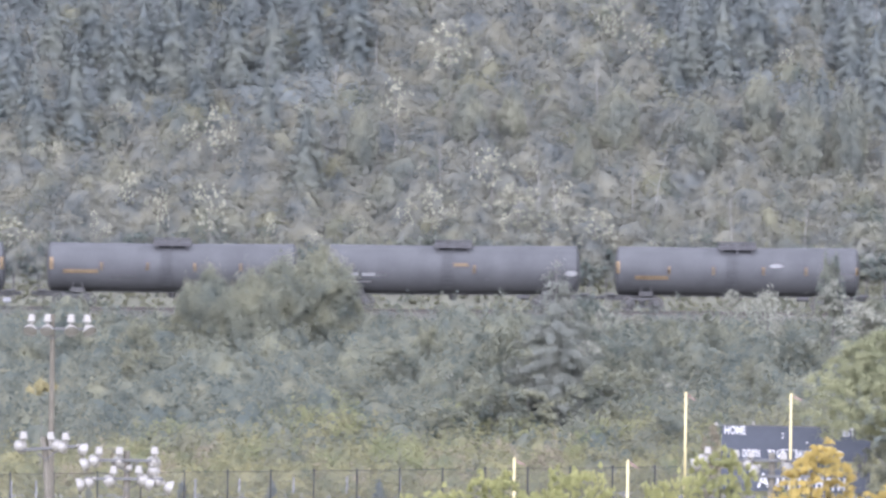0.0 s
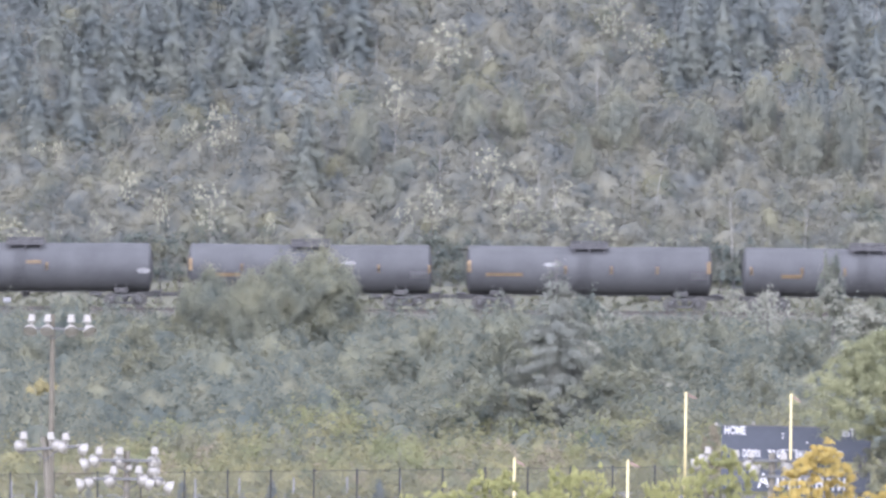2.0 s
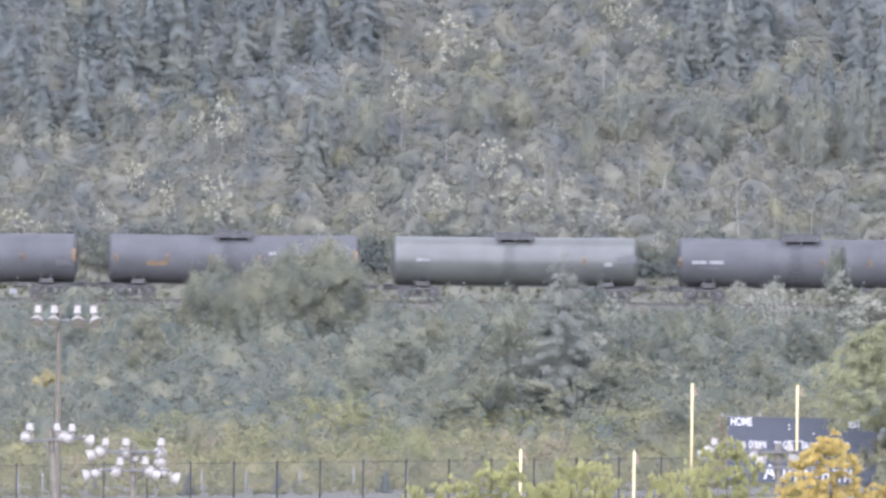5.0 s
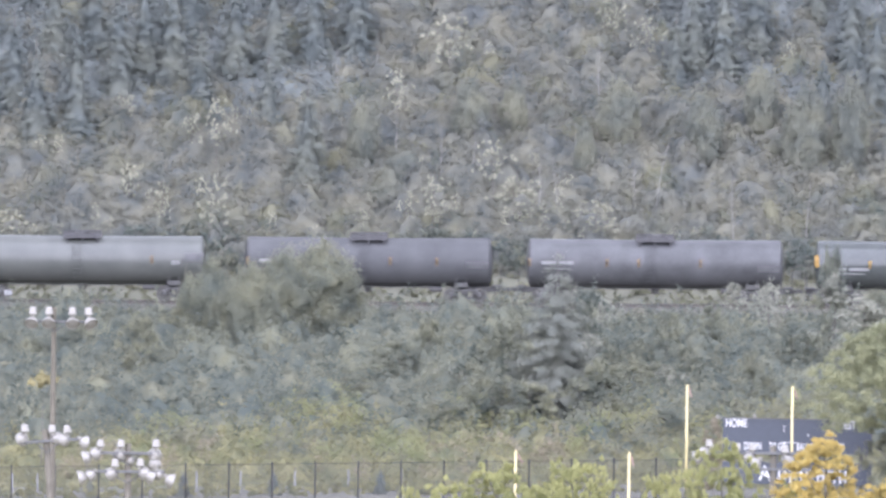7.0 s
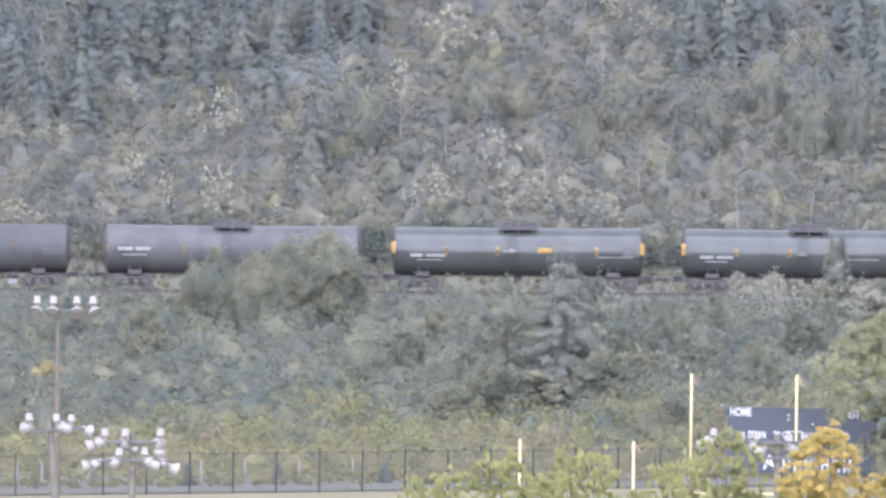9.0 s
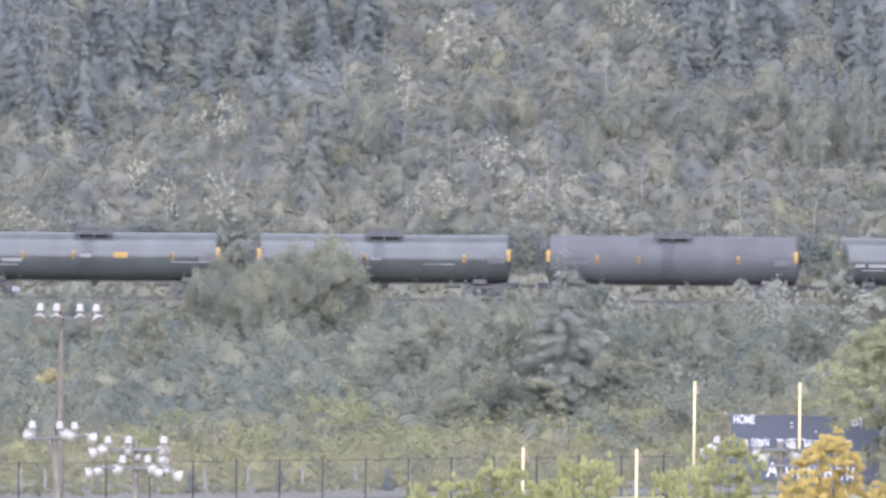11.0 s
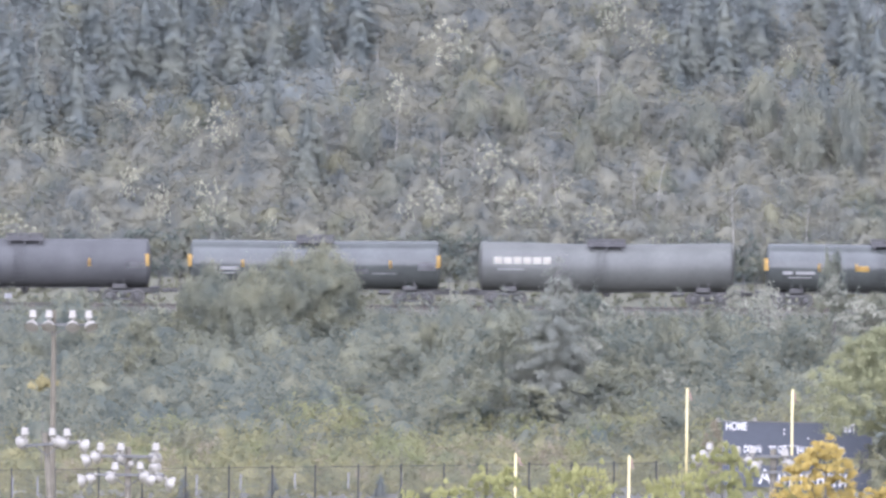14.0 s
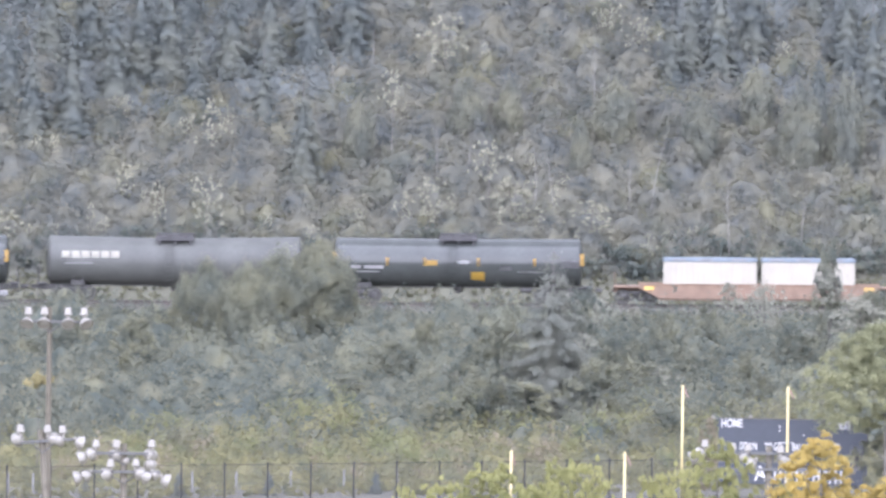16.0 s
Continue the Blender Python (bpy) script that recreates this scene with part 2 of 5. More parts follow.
def build_track():
    x0, x1 = -330, 340
    bm = bmesh.new()
    rows_ = []
    for x in (x0, -100, 0, 100, x1):
        z = rail_z(x)
        rows_.append([bm.verts.new((x, TRACK_Y + dy, z + dz)) for dy, dz in ((-4.2, -0.8), (-1.9, -0.22), (1.9, -0.22), (4.2, -0.8))])
    for a, b in zip(rows_, rows_[1:]):
        for k in range(3):
            bm.faces.new((a[k], b[k], b[k + 1], a[k + 1]))
    track = tagged(empty("railway_track", Matrix()), "railway track on grey stone ballast along the hillside", "railway", kind="structure")
    part("ballast", bm, BALLAST, track)
    for dy in (-0.75, 0.75):
        bm = bmesh.new()
        slope = math.atan(GRADE)
        for cz, w, h in ((-0.02, 0.07, 0.04), (-0.09, 0.02, 0.10), (-0.15, 0.14, 0.02)):
            box(bm, (x0 + x1) / 2, TRACK_Y + dy, rail_z((x0 + x1) / 2) + cz, x1 - x0, w, h, turn=Matrix.Rotation(-slope, 4, "Y"))
        part("rail", bm, RAIL, track)
    me = bpy.data.meshes.new("sleepers")
    v, f = [], []
    x = -120.0
    while x < 120:
        z = rail_z(x)
        k = len(v)
        for dx in (-0.12, 0.12):
            for dy in (-1.3, 1.3):
                for dz in (-0.30, -0.165):
                    v.append((x + dx, TRACK_Y + dy, z + dz))
        f += [tuple(k + i for i in q) for q in ((0, 1, 3, 2), (4, 6, 7, 5), (0, 4, 5, 1), (2, 3, 7, 6), (1, 5, 7, 3))]
        x += 0.55
    me.from_pydata(v, [], f)
    me.materials.append(SLEEPER)
    ob = tagged(new("sleepers", me), "dark timber sleepers", kind="stuff")
    ob.parent = track


build_track()


# ---- the train ----
SPEED = 13.5
TILT = math.degrees(-math.atan(GRADE))
TANK_R, TANK_C = 1.53, 2.56
cars, wheelsets = [], []


def train_pose(x):
    return pose(x, TRACK_Y, RAIL_TOP + GRADE * x, 0, TILT, 0)


def wheelset_mesh():
    bm = bmesh.new()
    for side in (-1, 1):
        o = 0.72 * side
        lathe(bm, [(o - 0.07 * side, 0.10), (o - 0.07 * side, 0.50), (o - 0.04 * side, 0.495), (o - 0.03 * side, 0.46), (o + 0.07 * side, 0.45),
                   (o + 0.07 * side, 0.38), (o + 0.03 * side, 0.34), (o + 0.03 * side, 0.16), (o + 0.09 * side, 0.13), (o + 0.09 * side, 0.05)], 20, "Y")
    tube(bm, (0, -0.95, 0), (0, 0.95, 0), 0.08, seg=8)
    for k in range(4):
        a = math.pi / 2 * k
        for side in (-1, 1):
            box(bm, 0.25 * math.cos(a), 0.755 * side, 0.25 * math.sin(a), 0.05, 0.02, 0.05)
    me = bpy.data.meshes.new("wheelset")
    bm.to_mesh(me)
    bm.free()
    me.materials.append(WHEEL)
    return me


WHEELSET = wheelset_mesh()


def bogie(car, x):
    bm = bmesh.new()
    box(bm, 0, 0, 0.62, 0.42, 2.0, 0.26, 0.03)
    truck = part("bogie", bm, STEEL_DARK, car, "dark cast steel bogie")
    truck.matrix_basis = pose(x, 0, 0)
    for side in (-1, 1):
        bm = bmesh.new()
        y = side * 0.98
        box(bm, 0, y, 0.78, 1.7, 0.14, 0.13, 0.03)
        box(bm, 0, y, 0.30, 0.75, 0.14, 0.12, 0.03)
        for s in (-1, 1):
            box(bm, s * 0.86, y, 0.52, 0.30, 0.20, 0.32, 0.04)
            box(bm, s * 0.55, y, 0.54, 0.10, 0.13, 0.60, 0.02, turn=Matrix.Rotation(s * 0.6, 4, "Y"))
            tube(bm, (s * 0.86, y, 0.47), (s * 0.86, y + side * 0.16, 0.47), 0.12, seg=10)
            for k in (-1, 0, 1):
                tube(bm, (k * 0.12, y, 0.36), (k * 0.12, y, 0.66), 0.05, seg=6)
        part("side_frame", bm, STEEL_DARK, truck)
    for s in (-1, 1):
        w = new("wheelset", WHEELSET)
        w.parent = truck
        w.matrix_basis = pose(s * 0.88, 0, 0.46)
        wheelsets.append(w)


def tank_patch(x0, x1, z0, z1, lift=0.012, oval=False):
    """A marking that lies on the near side of the tank; z from the rail."""
    bm = bmesh.new()
    n = 8
    grid = []
    for i in range(n + 1):
        u = i / n
        row = []
        half = 0.5 * math.sqrt(max(0.0, 1 - (2 * u - 1) ** 2)) if oval else 0.5
        half = max(half, 0.08)
        for j in range(5):
            w = 0.5 + (j / 4 - 0.5) * 2 * half
            z = z0 + (z1 - z0) * w
            a = max(-1, min(1, (z - TANK_C) / TANK_R))
            r = TANK_R + lift
            row.append(bm.verts.new((x0 + (x1 - x0) * u, -r * math.sqrt(1 - a * a), TANK_C + r * a)))
        grid.append(row)
    for a, b in zip(grid, grid[1:]):
        for j in range(4):
            bm.faces.new((a[j], b[j], b[j + 1], a[j + 1]))
    bmesh.ops.solidify(bm, geom=list(bm.faces), thickness=-0.008)
    return bm


def railing(bm, pts, h, r=0.022):
    for p, q in zip(pts, pts[1:]):
        for z in (h, h * 0.55):
            tube(bm, (p[0], p[1], p[2] + z), (q[0], q[1], q[2] + z), r, seg=6)
    for p in pts:
        tube(bm, p, (p[0], p[1], p[2] + h), r, seg=6)


def tank_car(left, pitch, length, paint, label, sag=0.05, platform=0.0, big=(), small=(), amber=(), white=(), grey=(), ovals=(), signs=(), logo=(), tone=None):
    """left: where the tank starts at the clip's start; markings as metres from the tank's left end and heights over the rail."""
    half = length / 2
    car = tagged(empty("tank_car", Matrix()), label, "tank car", "tank cars of the train")
    bm = bmesh.new()
    head = 0.3
    prof = [(-half, 0.25)]
    prof += [(-half + head * (1 - math.cos(a)), TANK_R * math.sin(a)) for a in np.linspace(0.35, math.pi / 2, 9)]
    xs_ = np.linspace(-half + head, half - head, 21)[1:-1]
    prof += [(float(x), TANK_R) for x in xs_]
    prof += [(half - head * (1 - math.cos(a)), TANK_R * math.sin(a)) for a in np.linspace(math.pi / 2, 0.35, 9)]
    prof += [(half, 0.25)]
    lathe(bm, prof, 56, "X")
    for v in bm.verts:
        v.co.z += TANK_C - sag * max(0.0, 1 - abs(v.co.x) / half)
    part("tank", bm, paint, car, smooth=True)
    top = TANK_C + TANK_R - sag
    # top platform with its housing and rails
    px = platform
    bm = bmesh.new()
    box(bm, px, 0, top + 0.10, 2.35, 2.3, 0.06, 0.01)
    for s in (-1, 1):
        box(bm, px, s * 1.14, top + 0.02, 2.4, 0.04, 0.26)
        for k in (-0.95, 0, 0.95):
            box(bm, px + k, s * 0.98, top - 0.18, 0.08, 0.34, 0.46)
    deck = part("top_platform", bm, GRATING, car, "dark steel grating platform")
    for y in (-1.12, 1.12):
        bm = bmesh.new()
        railing(bm, [(px - 1.15, y, top + 0.1), (px, y, top + 0.1), (px + 1.15, y, top + 0.1)], 0.22)
        part("railing", bm, GRATING, deck)
    bm = bmesh.new()
    lathe(bm, [(top - 0.1, 0.48), (top + 0.26, 0.48), (top + 0.30, 0.44), (top + 0.33, 0.2)], 20, "Z")
    bmesh.ops.translate(bm, vec=(px, 0, 0), verts=bm.verts)
    part("valve_housing", bm, STEEL_DARK, car)
    # side ladder
    ladder = None
    for k in (-0.26, 0.26):
        bm = bmesh.new()
        for a0, a1 in ((0.85, 0.5), (0.5, 0.15), (0.15, -0.25), (-0.25, -0.7)):
            p0, p1 = [(px - 0.35 + k, -(TANK_R + 0.13) * math.cos(a), TANK_C - sag + (TANK_R + 0.13) * math.sin(a)) for a in (a0, a1)]
            tube(bm, p0, p1, 0.02, seg=6)
        if ladder:
            part("stile", bm, paint, ladder)
        else:
            ladder = part("ladder", bm, paint, car)
    bm = bmesh.new()
    tube(bm, (-0.26, 0, 0), (0.26, 0, 0), 0.015, seg=6)
    rung = part("rung", bm, paint, ladder)
    for k, a in enumerate(np.linspace(0.8, -0.68, 9)):
        y, z = -(TANK_R + 0.13) * math.cos(a), TANK_C - sag + (TANK_R + 0.13) * math.sin(a)
        ob = new("rung", rung.data) if k else rung
        ob.parent = ladder
        ob.matrix_basis = pose(px - 0.35, y, z)
    # bottom outlet
    bm = bmesh.new()
    lathe(bm, [(0.62, 0.10), (0.66, 0.22), (0.86, 0.24), (1.10, 0.45)], 14, "Z")
    part("bottom_outlet", bm, STEEL_DARK, car)
    # stub sills, saddles, end platforms and couplers
    for s in (-1, 1):
        bm = bmesh.new()
        box(bm, s * (half - 1.05), 0, 0.86, 3.1, 0.62, 0.34, 0.02)
        box(bm, s * (half - 2.0), 0, 1.12, 0.9, 2.2, 0.30, 0.03)
        for k in (-0.3, 0.3):
            box(bm, s * (half - 2.0) + k, 0, 1.35, 0.05, 2.6, 0.42)
        part("sill", bm, STEEL_DARK, car)
        bm = bmesh.new()
        box(bm, s * (half + 0.28), 0, 1.06, 0.62, 2.7, 0.06, 0.01)
        deck_end = part("end_platform", bm, GRATING, car)
        for z in (0.55, 1.0):
            bm = bmesh.new()
            tube(bm, (s * (half + 0.5), -1.3, 1.06 + z), (s * (half + 0.5), 1.3, 1.06 + z), 0.02, seg=6)
            part("handrail", bm, GRATING, deck_end)
        for y in (-1.3, -0.5, 0.5, 1.3):
            bm = bmesh.new()
            tube(bm, (s * (half + 0.5), y, 1.06), (s * (half + 0.5), y, 2.06), 0.02, seg=6)
            part("rail_post", bm, GRATING, deck_end)
        for z in (0.35, 0.6, 0.85):
            bm = bmesh.new()
            tube(bm, (s * (half + 0.15), -1.34, z), (s * (half + 0.55), -1.34, z), 0.018, seg=6)
            part("step", bm, GRATING, deck_end)
        for k in (0.15, 0.55):
            bm = bmesh.new()
            tube(bm, (s * (half + k), -1.34, 0.3), (s * (half + k), -1.34, 1.06), 0.02, seg=6)
            part("step_stile", bm, GRATING, deck_end)
        bm = bmesh.new()
        box(bm, s * (pitch / 2 - 0.22), 0, 0.86, 0.5, 0.22, 0.24, 0.03)
        box(bm, s * (pitch / 2 - 0.06), 0.09 * s, 0.86, 0.14, 0.30, 0.28, 0.04)
        part("coupler", bm, STEEL_DARK, car)
        bogie(car, s * (half - 1.75))
    bm = bmesh.new()
    tube(bm, (-half + 2.9, -0.55, 0.98), (half - 2.9, -0.55, 0.98), 0.03, seg=6)
    tube(bm, (half - 4.0, -0.45, 0.85), (half - 3.2, -0.45, 0.85), 0.17, seg=12)
    part("brake_gear", bm, STEEL_DARK, car)
    # markings
    for x in big:
        part("reflector", tank_patch(x - half - 0.12, x - half + 0.12, 2.42, 3.18), tone or REFLECTOR, car)
    for x in small:
        part("reflector", tank_patch(x - half - 0.08, x - half + 0.08, 2.38, 2.86), tone or REFLECTOR, car)
    for x0, x1, z0, z1 in amber:
        part("marking", tank_patch(x0 - half, x1 - half, z0, z1, 0.016), tone or REFLECTOR, car)
    for x0, x1, z0, z1 in white:
        part("marking", tank_patch(x0 - half, x1 - half, z0, z1), WHITE_MARK, car)
    for x0, x1, z0, z1 in logo:
        part("logo_block", tank_patch(x0 - half, x1 - half, z0, z1), LOGO_CREAM, car)
    for x0, x1, z0, z1 in grey:
        part("marking", tank_patch(x0 - half, x1 - half, z0, z1), GREY_MARK, car)
    for x0, x1, z0, z1 in ovals:
        part("marking", tank_patch(x0 - half, x1 - half, z0, z1, oval=True), WHITE_MARK, car)
    for x0, x1, z0, z1 in signs:
        part("sign", tank_patch(x0 - half, x1 - half, z0, z1, 0.03), YELLOW_SIGN, car)
    cars.append((car, left + half))


DARK = "dusty, haze-greyed black railway tank car with faded amber reflectors"
SHINY = "glossy black railway tank car with amber reflectors and white stencils"
DIM = AMBER_DIM


def words(x0, x1, z, h, gap=0.5, g=0.18):
    """Two stencilled words as bars."""
    m = x0 + (x1 - x0) * gap
    return [(x0, m - g / 2, z, z + h), (m + g / 2, x1, z, z + h)]


tank_car(-43.8, 18.1, 16.2, TANK_MATTE, DARK, big=(15.95,), small=(3.2, 6, 9, 13), tone=DIM)
tank_car(-25.04, 17.7, 15.9, TANK_MATTE, DARK, big=(0.33,), small=(3.5, 6.4, 9.4, 12.3), amber=[(1.1, 3.3, 2.2, 2.42)], grey=[(4.0, 5.6, 1.75, 2.05)], tone=DIM)
tank_car(-7.4, 18.2, 16.1, TANK_MATTE, DARK, small=(9.4,), amber=[(8.1, 9.05, 2.78, 2.98)], white=words(1.25, 3.15, 2.15, 0.2) + [(1.3, 2.9, 1.75, 1.82)],
         grey=[(3.2, 3.9, 2.1, 2.35), (9.5, 10.3, 1.7, 2.0)], ovals=[(15.1, 15.95, 2.2, 2.55)], tone=DIM)
tank_car(10.86, 17.6, 15.5, TANK_MATTE, DARK, big=(0.22,), small=(3.45, 6.25, 9.4, 12.1, 15.3), amber=[(1.3, 3.4, 2.05, 2.28)], ovals=[(9.75, 10.65, 2.82, 3.06)],
         grey=[(14.1, 15.2, 2.0, 2.45)], tone=DIM)
tank_car(28.46, 17.5, 15.6, TANK_MATTE, DARK, big=(0.22, 15.35), small=(6.3, 9.2, 12.1), amber=[(1.3, 3.6, 2.2, 2.4)], ovals=[(4.95, 5.8, 2.82, 3.06)],
         grey=[(14.2, 15.2, 2.05, 2.5)], tone=DIM)
tank_car(45.9, 18.0, 16.0, TANK_MATTE, DARK, big=(15.7,), small=(0.6, 3.8, 6.5, 9.6, 12.3), amber=[(2.5, 3.8, 2.18, 2.42)], ovals=[(10.2, 10.75, 2.85, 3.05)],
         white=[(14.2, 15.6, 2.05, 2.5)], tone=DIM)
tank_car(63.86, 18.0, 15.6, TANK_PALE, "black tank car with a pale dusty green sheen above", small=(12.2,), white=[(1.6, 2.4, 2.55, 2.72), (13.45, 13.95, 2.3, 2.55)],
         grey=[(14.25, 15.5, 2.5, 3.0)], tone=DIM)
tank_car(81.9, 17.85, 15.7, TANK_MATTE, DARK, small=(0.2, 9.2, 12.15), white=words(0.95, 2.95, 2.5, 0.2), grey=[(1.3, 2.6, 2.2, 2.28), (14.0, 15.4, 2.2, 2.6)], tone=DIM)
tank_car(99.7, 18.15, 16.3, TANK_SATIN, "black tank car with dusty sheen and white stencils", small=(0.2, 5.1, 7.1, 11.0), white=words(0.95, 3.0, 2.5, 0.2) + [(1.2, 2.8, 2.18, 2.26)],
         grey=[(14.6, 16.0, 2.1, 2.5)], tone=DIM)
tank_car(117.9, 18.3, 16.0, TANK_GLOSS, SHINY, big=(0.15, 15.85), small=(3.5, 6.7, 12.95), amber=[(9.25, 10.15, 2.5, 2.82)], ovals=[(7.1, 8.0, 2.5, 2.72)],
         white=words(1.2, 3.45, 2.22, 0.2, 0.4) + [(1.6, 3.2, 2.0, 2.07), (12.9, 15.3, 2.22, 2.28)], grey=[(14.6, 15.7, 2.3, 2.75)])
tank_car(136.2, 18.35, 16.1, TANK_GLOSS, SHINY, big=(0.15, 15.9), small=(3.5, 6.85, 13.1), ovals=[(7.2, 8.0, 2.45, 2.66)],
         white=words(1.2, 3.3, 2.22, 0.2, 0.45) + [(1.5, 2.9, 2.0, 2.07), (10.5, 12.5, 2.2, 2.26)], grey=[(14.6, 15.7, 2.3, 2.75)])
tank_car(154.5, 18.3, 16.0, TANK_MATTE, "dusty, haze-greyed black railway tank car with bright amber reflectors", big=(0.1, 15.75), small=(3.2, 5.8, 12.1), grey=[(1.0, 2.6, 2.3, 2.52), (14.4, 15.7, 2.25, 2.65)])
tank_car(172.85, 18.25, 16.0, TANK_GLOSS, "glossy black tank car with amber reflectors and a yellow panel", big=(0.1, 15.8), small=(3.45, 5.75, 9.25, 12.75), amber=[(5.85, 6.6, 2.45, 2.78)], ovals=[(7.85, 8.7, 2.5, 2.72)],
         white=words(1.15, 3.25, 2.22, 0.2, 0.35) + [(1.5, 3.0, 2.0, 2.07), (11.6, 13.2, 2.0, 2.06)], grey=[(14.5, 15.65, 2.25, 2.7), (10.6, 11.35, 2.05, 2.3)], signs=[(8.75, 9.6, 1.5, 2.05)])
logo_blocks = [(1.0 + k * 0.62, 1.0 + k * 0.62 + 0.52, 2.72, 3.14) for k in range(6)]
tank_car(191.15, 18.1, 16.25, TANK_GREY, "weathered grey tank car with a pale logo block", sag=0.16, logo=logo_blocks, white=[(1.2, 2.95, 2.34, 2.42)])
tank_car(209.25, 18.2, 15.85, TANK_GLOSS, "glossy black tank car with amber reflectors and a yellow panel", big=(0.1, 15.75), small=(3.45, 5.8, 9.2, 12.75), amber=[(5.9, 6.6, 2.4, 2.72)], ovals=[(7.85, 8.7, 2.5, 2.72)],
         white=words(1.15, 3.2, 2.17, 0.2, 0.35) + [(1.5, 2.95, 1.95, 2.02), (11.7, 13.3, 1.98, 2.06), (15.3, 16.0, 1.06, 1.14)],
         grey=[(14.4, 15.6, 2.3, 2.72), (10.55, 11.3, 2.1, 2.35)], signs=[(8.75, 9.6, 1.42, 2.0)])


def container(x):
    bm = bmesh.new()
    L, W, H = 5.9, 2.44, 2.59
    n = 64
    for y in (-W / 2, W / 2):
        out = -1 if y < 0 else 1
        cols = []
        for k in range(n + 1):
            u = -L / 2 + 0.12 + (L - 0.24) * k / n
            d = (0, 0, 0.014, 0.014)[k % 4]
            cols.append([bm.verts.new((u, y - out * d, z)) for z in (0.14, H - 0.24)])
        for a, b in zip(cols, cols[1:]):
            bm.faces.new((a[0], b[0], b[1], a[1]) if out < 0 else (b[0], a[0], a[1], b[1]))
    box(bm, 0, 0, H - 0.2, L - 0.04, W - 0.04, 0.03)
    for s in (-1, 1):
        box(bm, s * (L / 2 - 0.05), 0, H / 2, 0.04, W - 0.06, H - 0.2)
        for y in (-W / 2, W / 2):
            box(bm, s * (L / 2 - 0.07), y * 0.985, H / 2 - 0.15, 0.13, 0.10, H - 0.34, 0.01)
            box(bm, 0, y * 0.985, 0.07, L, 0.10, 0.14, 0.01) if s > 0 else None
    ob = part("freight_container", bm, BOX_WHITE, None)
    tagged(ob, "white corrugated freight container with a blue top band", "container", "containers on the well car")
    bm = bmesh.new()
    for y in (-W / 2, W / 2):
        box(bm, 0, y * 0.99, H - 0.13, L + 0.02, 0.09, 0.24, 0.015)
    for s in (-1, 1):
        box(bm, s * (L / 2 - 0.02), 0, H - 0.13, 0.08, W - 0.06, 0.24, 0.015)
    part("top_band", bm, BOX_BLUE, ob, "blue painted top rail")
    for u in (-2.0, -0.3, 1.8):
        bm = bmesh.new()
        box(bm, u, -W / 2 - 0.035, H - 0.12, 0.9, 0.02, 0.1)
        part("stencil", bm, GREY_MARK, ob)
    bm = bmesh.new()
    box(bm, -0.8, -W / 2 - 0.01, 0.72, 0.35, 0.02, 0.1)
    part("stencil", bm, STEEL_DARK, ob)
    cars.append((ob, x))
    return ob


def well_car(left):
    """Spine-less well: two deep side beams, sloped ends, bogies under the end platforms."""
    length = 18.6
    car = tagged(empty("well_car", Matrix()), "faded orange-brown well car carrying two containers", "well car")
    for s in (-1, 1):
        bm = bmesh.new()
        y = s * 1.42
        lo, hi = 0.42, 1.30
        pts = [(-7.6, 1.06), (-6.3, lo), (6.3, lo), (7.6, 1.06), (7.6, hi), (-7.6, hi)]
        for off in (-0.06, 0.06):
            bm.faces.new([bm.verts.new((px_, y + off, z)) for px_, z in pts])
        bm.verts.ensure_lookup_table()
        for k in range(6):
            bm.faces.new((bm.verts[k], bm.verts[(k + 1) % 6], bm.verts[6 + (k + 1) % 6], bm.verts[6 + k]))
        box(bm, 0, y, hi, 15.2, 0.20, 0.10, 0.01)
        for k in range(-5, 6):
            box(bm, k * 1.15, y - 0.07, 0.86, 0.10, 0.06, 0.80)
        bmesh.ops.recalc_face_normals(bm, faces=bm.faces)
        part("side_beam", bm, WELL_ORANGE, car)
        bm = bmesh.new()
        box(bm, s * 7.9, 0, 1.12, 2.6, 2.5, 0.14, 0.03)
        box(bm, s * 8.0, 0, 0.92, 2.4, 0.6, 0.34, 0.03)
        railing(bm, [(s * 9.1, -1.2, 1.15), (s * 9.1, 0, 1.15), (s * 9.1, 1.2, 1.15)], 0.9, 0.02)
        part("end_platform", bm, WELL_ORANGE, car)
        bm = bmesh.new()
        box(bm, s * 9.05, 0, 0.88, 0.5, 0.22, 0.24, 0.03)
        part("coupler", bm, STEEL_DARK, car)
        bm = bmesh.new()
        box(bm, s * 6.95, -1.51, 1.06, 0.6, 0.02, 0.24)
        part("reflector", bm, REFLECTOR, car)
        bogie(car, s * 7.75)
    bm = bmesh.new()
    box(bm, 0, 0, 0.34, 12.6, 2.7, 0.08)
    part("floor_pan", bm, WELL_ORANGE, car)
    mid = left + length / 2
    cars.append((car, mid))
    return mid


mid = well_car(226.9)
BOXES = [container(mid - 3.1), container(mid + 3.1)]


def motions():
    seconds = [float(t) for t in range(17)]
    for thing, x in cars:
        lift = Matrix.Translation((0, 0, 0.39)) if thing in BOXES else Matrix()
        walk(thing, [(t, train_pose(x - SPEED * t) @ lift) for t in seconds])
    for ribbon, rows in streamers:
        o = ribbon.matrix_basis.translation.copy()
        walk(ribbon, [(t, Matrix.Translation(o) @ pose(0, 0, 0, 0, fall, 8 * math.sin(2.3 * t))) for t, fall in rows])
    steps = [k / 30 for k in range(481)]
    for w in wheelsets:
        o = w.matrix_basis.translation.copy()
        walk(w, [(t, Matrix.Translation(o) @ Matrix.Rotation(-SPEED / 0.46 * t, 4, "Y")) for t in steps])


